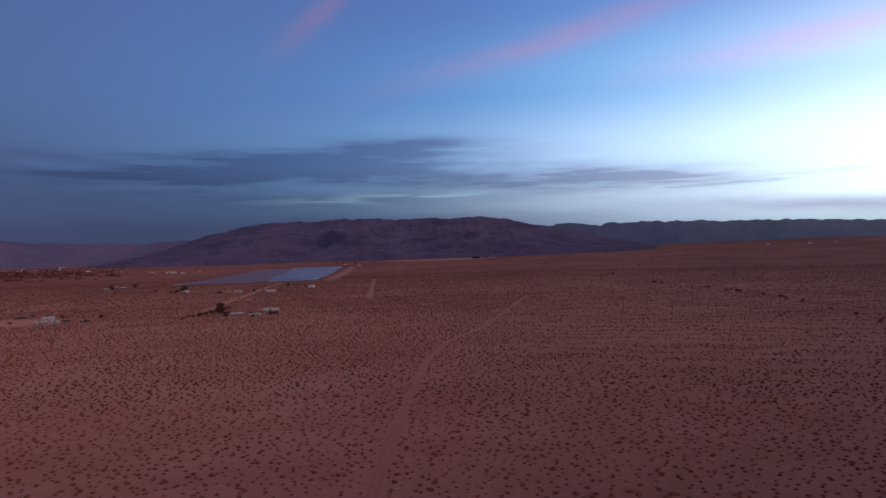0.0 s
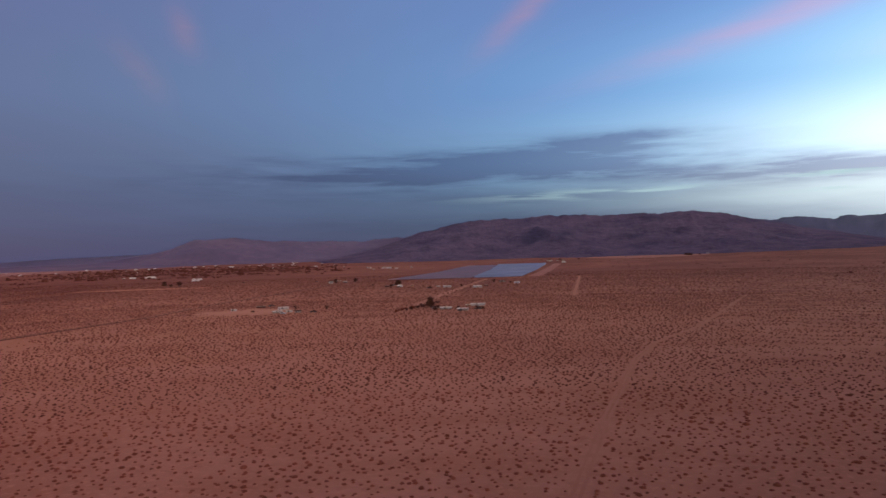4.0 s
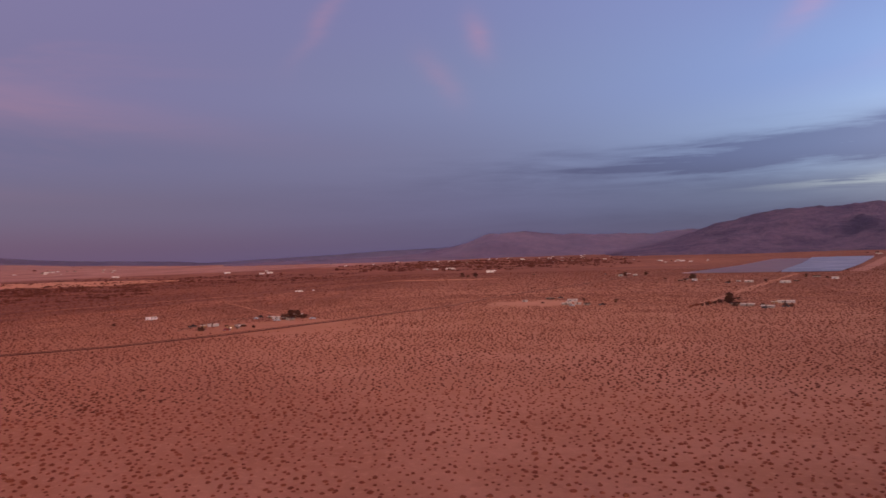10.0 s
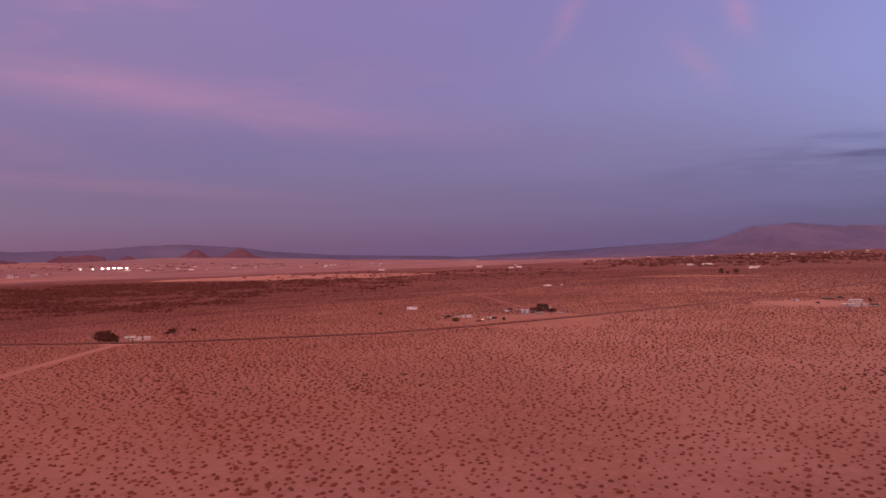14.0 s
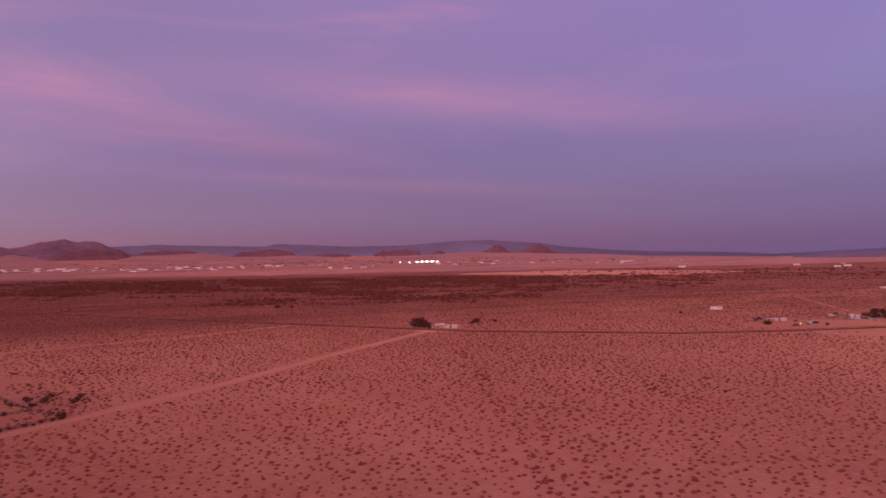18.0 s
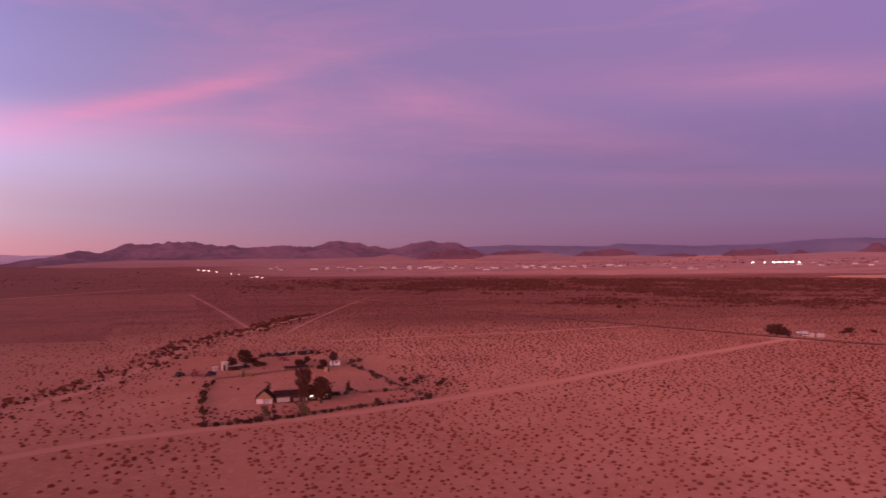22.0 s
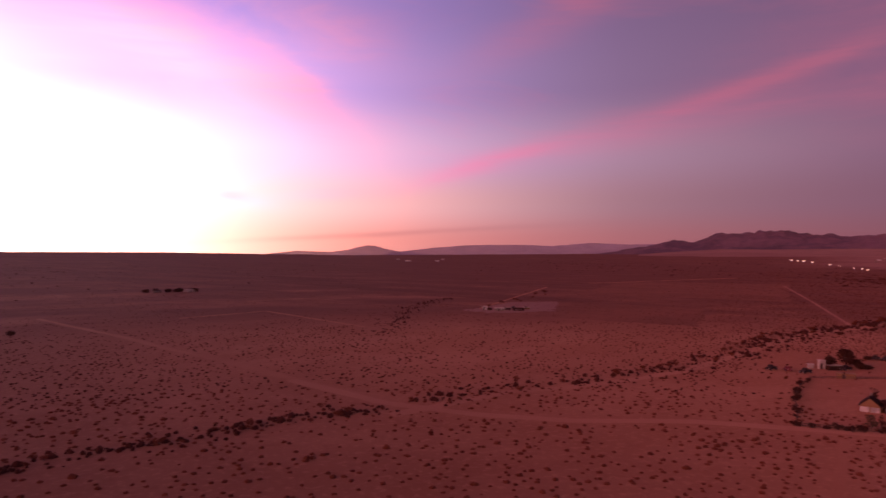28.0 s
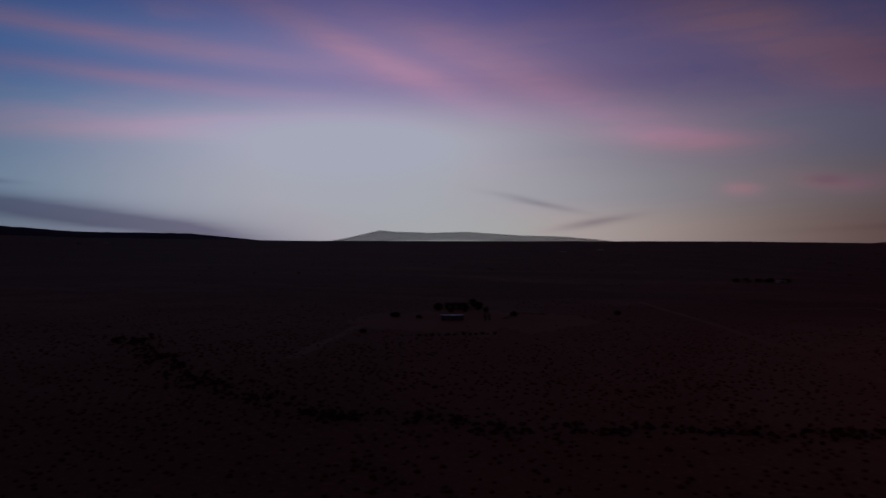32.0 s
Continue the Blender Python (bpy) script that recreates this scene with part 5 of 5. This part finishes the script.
for x, y, s, m in ((-235.6, -168.6, 1.0, TREES[0]), (-240.5, -168.2, 0.62, MOUND[1]), (-228.6, -170, 0.7, TREES[1]), (-233.9, -162.4, 0.5, MOUND[0]), (-236.2, -161.2, 0.42, MOUND[1]), (-235.1, -144.5, 0.5, TREES[2]), (-241, -146.2, 0.4, MOUND[0]), (-249.1, -148.9, 0.45, TREES[1]), (-234.9, -134.5, 0.45, MOUND[1]), (-237.9, -135, 0.4, TREES[0]), (-255.5, -140.5, 0.62, TREES[1]),
                    (-248.8, -137.1, 0.5, TREES[2]), (-247, -140.6, 0.45, MOUND[0]), (-256.7, -175.2, 0.4, MOUND[1]), (-272.5, -157.5, 0.35, MOUND[0]), (-252, -163.8, 0.35, DRY[1]), (-221.3, -164.6, 0.5, SLIM[1])):
    grow(m, x, y, s)
for x, y, a, k, l in ((-259.8, -174.3, 20, 1, "dark parked car in the back yard"), (-261, -170.9, 8, 1, "dark parked car in the back yard"), (-251, -160.9, 70, 2, "faded red car in the back yard"), (-241.3, -136.7, 25, 1, "dark parked car beside a trailer"), (-245.1, -149.6, -20, 1, "dark parked truck among junk"), (-227, -162.8, 10, 1, "dark parked car beside a shed"),
                      (-204.6, -174.2, 15, 1, "dark old car outside the fence"), (-208.1, -170.4, 50, 2, "faded red car outside the fence"), (-209.3, -164.5, 10, 1, "dark old car outside the fence")):
    car(x, y, a, M_CARS[k], l, truck=k == 1, group="cars round the homestead")
for k in range(22):
    grow(random.choice(SHRUBS), *inside((-260.3, -163.6), (-218.3, -187.9), (-165.8, -122.8), (-209.9, -100.4)), random.uniform(0.25, 0.6))
for k in range(15):
    grow(random.choice(SHRUBS), *inside((-222.8, -183.6), (-200.4, -198.5), (-176.2, -168.6), (-198.8, -154)), random.uniform(0.35, 0.75))
for k in range(15):
    grow(random.choice(SHRUBS), *inside((-298.4, -170.2), (-270.7, -184.5), (-235.4, -140.9), (-264.3, -127.2)), random.uniform(0.45, 0.95))

# ---------------------------------------------------------------- farm under the tree, north
NORTH_FARMS = ((-154, 526, 10, 11, 6, 2.2, 0.7, M_TAN, M_ROOF_L, "pale farmhouse with a metal roof"),
    (-137, 514, -8, 10, 5, 2.1, 0.6, M_TAN, M_ROOF_L, "long pale barn with a metal roof"),
    (-138, 566, 5, 14, 6, 2.3, 0.6, M_STUCCO, M_ROOF_L, "long pale barn with a metal roof"),
    (-164, 530, 0, 6, 4, 2.4, 0.8, M_TAN, M_ROOF_D, "small tan outbuilding with a dark roof"),
    (-219, 897, 15, 13, 7, 2.8, 1.3, M_STUCCO, M_ROOF_L, "pale farmhouse with a metal roof"),
    (-223, 1077, 5, 12, 7, 2.8, 1.2, M_TAN, M_ROOF_D, "brown farmhouse with a dark roof"),
    (-190, 1022, -10, 9, 6, 2.8, 1.2, M_WHITE, M_ROOF_L, "white farmhouse with a metal roof"),
    (-264, 911, 12, 12, 6, 2.6, 1.0, M_STUCCO, M_ROOF_L, "long pale barn with a metal roof"))
ROAD_FARMS = ((-343, 945, 0, 8, 6, 3.0, 1.2, M_WHITE, M_ROOF_L, "white cottage beside a tree"),
    (-364, 971, 0, 9, 5, 2.4, 1.0, M_TAN, M_ROOF_D, "brown outbuilding with a dark roof"),
    (-295, 528, 8, 10, 6, 2.5, 0.8, M_STUCCO, M_ROOF_L, "white house with a metal roof"),
    (-279, 490, 12, 9, 4, 1.9, 0.6, M_TAN, M_ROOF_L, "low white shed with a metal roof"),
    (-264, 495, 0, 6, 4, 2.0, 0.7, M_TAN, M_ROOF_D, "low tan outbuilding with a dark roof"),
    (-531, 1117, 5, 9, 8, 5.0, 1.6, M_STUCCO, M_ROOF_D, "tall pale farmhouse with a dark roof"),
    (-515, 1140, 0, 9, 6, 3.4, 1.2, M_TAN, M_ROOF_L, "tan barn with a metal roof"),
    (-383.5, 303.1, 20, 6, 4.5, 2.5, 1.0, M_TAN, M_ROOF_D, "small tan shed beside a tree"))
OTHER_FARMS = ((-398.6, 302.7, 10, 5.5, 4, 2.0, 0.6, M_STUCCO, M_ROOF_L, "low white shed with a metal roof"),
    (-364.8, 243.5, 8, 4.5, 3.5, 2.4, 1.0, M_OCHRE, M_OCHRE, "small ochre hut by the road"),
    (-367.2, 250.9, 0, 3, 3, 2.0, 0.6, M_TAN, M_ROOF_L, "tiny pale hut by the road"),
    (-405.5, 48.3, 5, 6, 4, 2.3, 0.9, M_TAN, M_ROOF_L, "small pale house by the road"),
    (-237, -443, 0, 4, 4, 2.6, 0.9, M_WHITE, M_ROOF_L, "small white house in a cleared yard"),
    (-242, -431, 10, 8, 5, 1.3, 0.6, M_TAN, M_ROOF_L, "long low pale shed in a cleared yard"),
    (-254, -425, -8, 9, 4, 1.5, 0.6, M_SIDING, M_ROOF_D, "low dark shed in a cleared yard"),
    (-68, -755, 30, 13, 6, 2.8, 1.0, M_STUCCO, M_ROOF_L, "pale house half hidden by dark trees"),
    (-37, -756, 30, 8, 5, 2.4, 0.9, M_TAN, M_ROOF_D, "brown shed half hidden by dark trees"))
for x, y, a, w, d, h, r, wm, rm, l in (*NORTH_FARMS, *ROAD_FARMS, *OTHER_FARMS):
    house("house" if "house" in l else "barn" if "barn" in l else "shed", l, x, y, facing(x, y) + a, w * 0.8, d, max(1.5, h * 0.68), r * 0.7, wm, rm, 2 if w > 7 else 1, True, 0 if "ochre hut" in l else -1)
NORTH_TREES = ((-174, 550, 1.25, TREES[0]), (-171, 542, 0.8, TREES[1]), (-164, 540, 0.5, MOUND[1]), (-126, 529, 0.5, MOUND[0]), (-145, 531, 0.5, MOUND[0]), (-132, 540, 0.45, MOUND[1]), (-348, 951, 1.6, TREES[1]), (-362, 961, 0.7, MOUND[0]), (-280, 885, 0.7, MOUND[1]), (-248, 925, 0.6, TREES[0]), (-204, 1046, 0.7, MOUND[0]), (-233, 1063, 0.8, TREES[2]), (-288, 535, 0.4, TREES[0]), (-272, 507, 0.3, MOUND[0]), (-255, 527, 0.5, TREES[2]), (-520, 1112, 1.2, TREES[2]), (-506, 1163, 1.2, TREES[1]))
ROAD_TREES = ((-837, 1075, 1.5, TREES[0]), (-816, 1089, 1.5, TREES[1]), (-828, 1081, 1.0, MOUND[0]), (-396.7, 314.3, 0.95, TREES[2]), (-393.2, 317, 0.85, TREES[0]), (-400.9, 311.3, 0.75, MOUND[1]), (-388.9, 317.2, 0.6, MOUND[0]), (-373.9, 230.1, 0.6, MOUND[1]), (-373.2, 259.6, 0.35, MOUND[0]), (-358.7, 255.8, 0.35, TREES[1]), (-405.9, 36.4, 1.55, MOUND[0]), (-406, 40.3, 0.8, MOUND[1]), (-427.2, 73.3, 0.7, MOUND[0]), (-432.6, 86.1, 0.4, MOUND[1]), (-460.3, 220.1, 0.4, MOUND[0]), (-602, -64, 0.7, MOUND[0]), (-604, -52, 0.5, MOUND[1]), (45.5, -393.2, 0.6, MOUND[0]))
for x, y, s, m in (*NORTH_TREES, *ROAD_TREES):
    grow(m, x, y, s)
for k in range(14):
    grow(random.choice(HEDGE), -181 + random.gauss(0, 1.2), 513 + k * 5.9, random.uniform(1.3, 2.1), "dusty dark shrub in a long farm hedge")
for a, e, n, s in ((-3.1, -0.28, 9, 2.2), (7.3, -0.42, 12, 1.1), (21.6, -0.75, 4, 0.9)):
    for _ in range(n):
        grow(random.choice(MOUND), *spot(a + random.uniform(-1, 1) * (0.7 if s > 2 else 2.0), e + random.uniform(-0.02, 0.02)), s * random.uniform(0.7, 1.1), "broad low dark tree in a far grove")
for k in range(9):
    grow(random.choice(MOUND), -44 + random.gauss(0, 14), -758 + random.gauss(0, 6), random.uniform(0.6, 1.1))
for k in range(8):
    grow(random.choice(SHRUBS), -182 - k * 0.2 + random.gauss(0, 1.5), 494 + k * 6.9, random.uniform(1.2, 2.0))
CLUTTER = ((-331, 511), (-306, 499), (-328, 548), (-326, 562), (-288, 510), (-274, 499), (-160, 518), (-154, 529), (-137, 506), (-144, 558), (-137, 571), (-404, 994), (-363, 947), (-338, 924), (-328, 955), (-281, 926), (-269, 940), (-218, 944), (-401, 241), (-394, 244), (-394, 251), (-381, 252), (-376, 258), (-422, 307), (-410, 307), (-408, 330), (-392, 322), (-392, 305), (-394, 41), (-395, 49), (-403, 55), (-424, 70), (-763, 1212), (-607, 1213), (-550, 1143), (-566, 1225), (-237, -436), (-250, -436), (-259, -441), (-265, -433))
for k, (x, y) in enumerate(CLUTTER):
    sort = k % 5
    if sort == 0:
        house("shed", "low pale storage shed in a farmyard", x, y, facing(x, y) + random.uniform(-15, 15), random.uniform(4, 7), 3.0, 1.4, 0.3, M_STUCCO, M_ROOF_L, 0, True, flat=True)
    elif sort == 1:
        grow(random.choice(MOUND), x, y, random.uniform(0.35, 0.6))
    elif sort == 2:
        house("shed", "low dark storage shed in a farmyard", x, y, facing(x, y) + random.uniform(-15, 15), random.uniform(4, 8), 3.0, 1.2, 0.3, M_SIDING, M_TAN, 0, True, flat=True)
    elif sort == 3:
        car(x, y, random.uniform(0, 360), M_CARS[1], "dark parked truck among farmyard clutter", True, "cars at the farms")
    else:
        house("shed", "low ochre plywood shed in a farmyard", x, y, facing(x, y) + random.uniform(-15, 15), random.uniform(3, 5), 2.5, 1.2, 0.3, M_OCHRE, M_ROOF_L, 0, True, flat=True)
trailer(-479, 256, facing(-479, 256) + 8, "long white trailer alone on the plain", 7.5, 2.1)
for x, y, a, k, l in ((-405.1, 54.7, 30, 0, "white parked car by the roadside house"), (-386.2, 294, 40, 0, "white parked car beside a shed"), (-412.3, 296.2, 0, 0, "white parked van-like car in a farmyard"), (-374.4, 314.6, 60, 0, "white parked car beside a tree"),
                      (-281, 883, 20, 1, "dark parked car in a farmyard"), (-269, 481, 0, 0, "white parked car in a cleared yard"), (-252, 497, 50, 1, "dark parked car in a cleared yard"), (-128, 524, 0, 1, "dark parked car in a farmyard"), (-360.6, 238.7, 80, 2, "faded red car beside a hut")):
    car(x, y, a, M_CARS[k], l, truck=k == 1, group="cars at the farms")
fence(((-394.6, 329.2), (-423.3, 277.9), (-381.4, 219.6)), "thin wire-and-post farm fence", 6.0)

# ---------------------------------------------------------------- house under the sunset
blue_house = house("house", "low navy house with a shiny flat metal roof", 121.1, -338.6, 20, 11, 4.4, 2.4, 0.5, M_NAVY, M_SHINY, 3, True, flat=True)
part("fascia", block(-5.8, 2.48, 2.38, 5.8, 2.56, 2.6, 0.02), M_ROOF_D, blue_house, "dark fascia board")
house("house", "brown house with a dark roof among dark trees", 139, -395.5, 20, 13, 7, 2.6, 1.0, M_SIDING, M_ROOF_D, 3, True)
for x, y, s, m in ((123, -389, 0.85, TREES[0]), (143.6, -377.4, 0.9, TREES[1]), (133.3, -409.8, 0.8, TREES[2]), (135.4, -375.7, 0.6, MOUND[0]), (127.6, -378.7, 0.6, TREES[2]), (115.5, -378.9, 0.55, TREES[1]), (154, -341.1, 0.75, MOUND[1]), (139.5, -339, 0.5, MOUND[0]), (103.2, -337, 1.0, SLIM[0]), (102.7, -342.2, 0.9, SLIM[1]), (97, -368.5, 0.62, MOUND[1]), (140.2, -277.1, 0.5, MOUND[0])):
    grow(m, x, y, s)
fence(((97, -348.7), (96.2, -379), (81.7, -375.4)), "low weathered yard fence")
for k in range(16):
    grow(random.choice(HEDGE), 112.4 + random.gauss(0, 1.0) - k * 1.73, -275.0 - k * 1.13, random.uniform(0.6, 1.1), "dusty dark shrub in a long front hedge")

# ---------------------------------------------------------------- solar field
def solar_block(label, a0, b0, a1, b1, rows, tilt, group, mat):
    """Rows of tilted panels between a near edge a0-b0 and a far edge a1-b1."""
    ob = thing("solar_array", label, "solar panels", *a0, 0, group)
    base = ground_z(*a0)
    for k in range(rows):
        u, w = k / rows, (k + 0.9) / rows
        quad = []
        for p, q, t in ((a0, a1, u), (b0, b1, u), (b0, b1, w), (a0, a1, w)):
            quad.append(Vector((p[0] + (q[0] - p[0]) * t, p[1] + (q[1] - p[1]) * t)))
        z0 = max(ground_z(*v) for v in quad) - base + 0.7
        rise = (quad[3] - quad[0]).length * math.sin(radians(tilt))
        bm = bmesh.new()
        a = [bm.verts.new((v.x - a0[0], v.y - a0[1], z0 + (rise if i > 1 else 0))) for i, v in enumerate(quad)]
        b = [bm.verts.new((v.co.x, v.co.y, v.co.z - 0.06)) for v in a]
        bm.faces.new(a)
        bm.faces.new(b[::-1])
        for q in range(4):
            bm.faces.new((a[q], b[q], b[(q + 1) % 4], a[(q + 1) % 4]))
        bmesh.ops.recalc_face_normals(bm, faces=bm.faces)
        row = part("solar_panel", bm, mat, ob)
        bm = bmesh.new()
        for q in range(5):
            m = quad[0].lerp(quad[1], (q + 0.5) / 5).lerp(quad[3].lerp(quad[2], (q + 0.5) / 5), 0.5) - Vector(a0)
            tube(bm, (m.x, m.y, z0 - 3.5), (m.x, m.y, z0 - 0.1 + rise / 2), 0.12, 0.12, 5)
        part("stand", bm, M_STEEL, row)
    return ob


near_l, near_r = spot(20.96, -1.739), spot(10.14, -1.701)
far_l, far_r = spot(14.44, -0.734), spot(8.15, -0.711)
mid_n, mid_f = spot(13.97, -1.716), spot(11.98, -0.734)
solar_block("field of solar panels with sky reflection partly painted in", mid_n, near_r, mid_f, far_r, 60, 8.0, "solar fields", M_PANEL)
solar_block("field of dull grey solar panels lying nearly flat", near_l, (mid_n[0] - 5, mid_n[1]), far_l, (mid_f[0] - 5, mid_f[1]), 60, 1.0, "solar fields", M_PANEL_DULL)
strip("road", ((near_r[0] + 22, near_r[1]), (far_r[0] + 40, far_r[1])), 26.0, M_PLAYA, "pale graded strip beside the solar field", 0.4, ragged=0.1)

# ---------------------------------------------------------------- the town and other far buildings
random.seed(57)
TOWN = "buildings of the distant town"
kinds = []
for w, d, h, r, wm, rm, l in ((14, 9, 3.4, 2.0, M_STUCCO, M_ROOF_L, "pale house with a metal roof in the distant town"), (18, 10, 4.0, 2.2, M_WHITE, M_ROOF_L, "long white building in the distant town"), (12, 9, 3.4, 2.2, M_TAN, M_ROOF_D, "brown house with a dark roof in the distant town"),
                               (30, 14, 6.0, 1.5, M_WHITE, M_ROOF_L, "large white hall in the distant town"), (22, 10, 4.5, 1.5, M_STUCCO, M_ROOF_D, "pale building with a dark roof in the distant town")):
    kinds.append(house("town_building", l, 0, 0, 0, w, d, h, r, wm, rm, 1, True, group=TOWN, z=0))


def settle(n, az0, az1, el0, el1, weights, scale=1.0):
    for _ in range(n):
        x, y = spot(random.uniform(az0, az1), random.uniform(el0, el1))
        m = random.choices(kinds, weights)[0]
        ob = copy_thing(m, pose(x, y, ground_z(x, y), 0, 0, facing(x, y) + random.choice((0, 0, 12, 90)) + random.uniform(-8, 8)))
        s = scale * random.uniform(0.7, 1.3)
        ob.scale = (s, s, s * 0.8)


for az0, az1, el0, el1, n in ((112.5, 118, -0.62, -0.36, 26), (108.3, 112, -0.62, -0.42, 22), (104.6, 107.8, -0.8, -0.55, 20), (100.5, 104.5, -0.72, -0.42, 26), (95.4, 97.5, -0.54, -0.36, 16), (92.2, 94.9, -0.54, -0.4, 14), (88.2, 92, -0.85, -0.6, 12), (118, 124, -0.6, -0.35, 16), (97.6, 100.5, -0.62, -0.45, 8)):
    settle(int(n * 1.35), az0, az1, el0, el1, (5, 5, 3, 1, 4), 0.66)
settle(38, 62.9, 83.3, -0.603, -0.309, (3, 3, 6, 0, 4), 0.7)
settle(22, 103.8, 117.8, -0.773, -0.348, (4, 2, 4, 0, 4), 0.65)
settle(42, 24, 48.7, -0.62, -0.12, (5, 6, 4, 0, 3), 0.55)
settle(24, 28, 39, -0.4, -0.12, (5, 7, 2, 1, 2), 0.6)
settle(6, 38.7, 41.8, -1.082, -1.005, (1, 3, 0, 0, 0), 0.8)
settle(5, 34.3, 36.3, -1.353, -1.237, (1, 3, 0, 0, 0), 0.8)
settle(5, 47.2, 66, -1.044, -0.773, (2, 3, 2, 0, 0), 0.8)
settle(4, 49.5, 51.1, -2.512, -2.396, (2, 2, 0, 0, 0), 0.3)
settle(8, 18.9, 22.8, -0.85, -0.696, (2, 3, 1, 0, 0), 0.8)
settle(9, -30.9, -13.8, 0, 0.387, (3, 4, 3, 0, 0), 0.8)
settle(3, -6.6, -2.7, -0.232, -0.155, (1, 3, 0, 0, 0), 0.8)
settle(5, 6.6, 11.2, -0.657, -0.464, (2, 1, 3, 0, 1), 0.8)
settle(4, 155.2, 161.3, -0.773, -0.541, (2, 2, 2, 0, 0), 0.9)
settle(4, 184.7, 195.6, -0.928, -0.618, (2, 2, 1, 0, 0), 0.8)
settle(4, 225.4, 232.5, -0.232, 0.077, (2, 2, 1, 0, 0), 0.9)
for m in kinds:
    retire(m)
for k, (a, e) in enumerate(((86.38, -0.517), (85.6, -0.517), (84.97, -0.517), (84.58, -0.509), (84.19, -0.509), (83.8, -0.501), (83.33, -0.501))):
    x, y = spot(a, e)
    lamp_post(x, y, "tall floodlight mast shining greenish white", 9.0, (4.5, 3.5, 5.5, 6.5, 7.5, 7.5, 4.5)[k], M_FLOOD, "floodlight masts at the edge of the town")
for a, e, s in ((129.03, -0.688, 3.0), (128.64, -0.734, 2.8), (128.25, -0.773, 3.2), (127.7, -0.858, 2.4), (126.62, -1.036, 2.0), (126.01, -1.167, 0.9), (125.09, -1.345, 1.3), (124.63, -1.345, 1.6), (124.25, -1.438, 1.3), (128.79, -0.039, 3.2), (127.86, -0.031, 2.4)):
    x, y = spot(a, e)
    lamp_post(x, y, "tall warm street lamp along a far road", 8.0, s, M_LAMP, "street lamps along the far road")
for group_m in (SHRUBS, HEDGE, TREES, SLIM, TALL, DRY, MOUND):
    for m in group_m:
        retire(m)
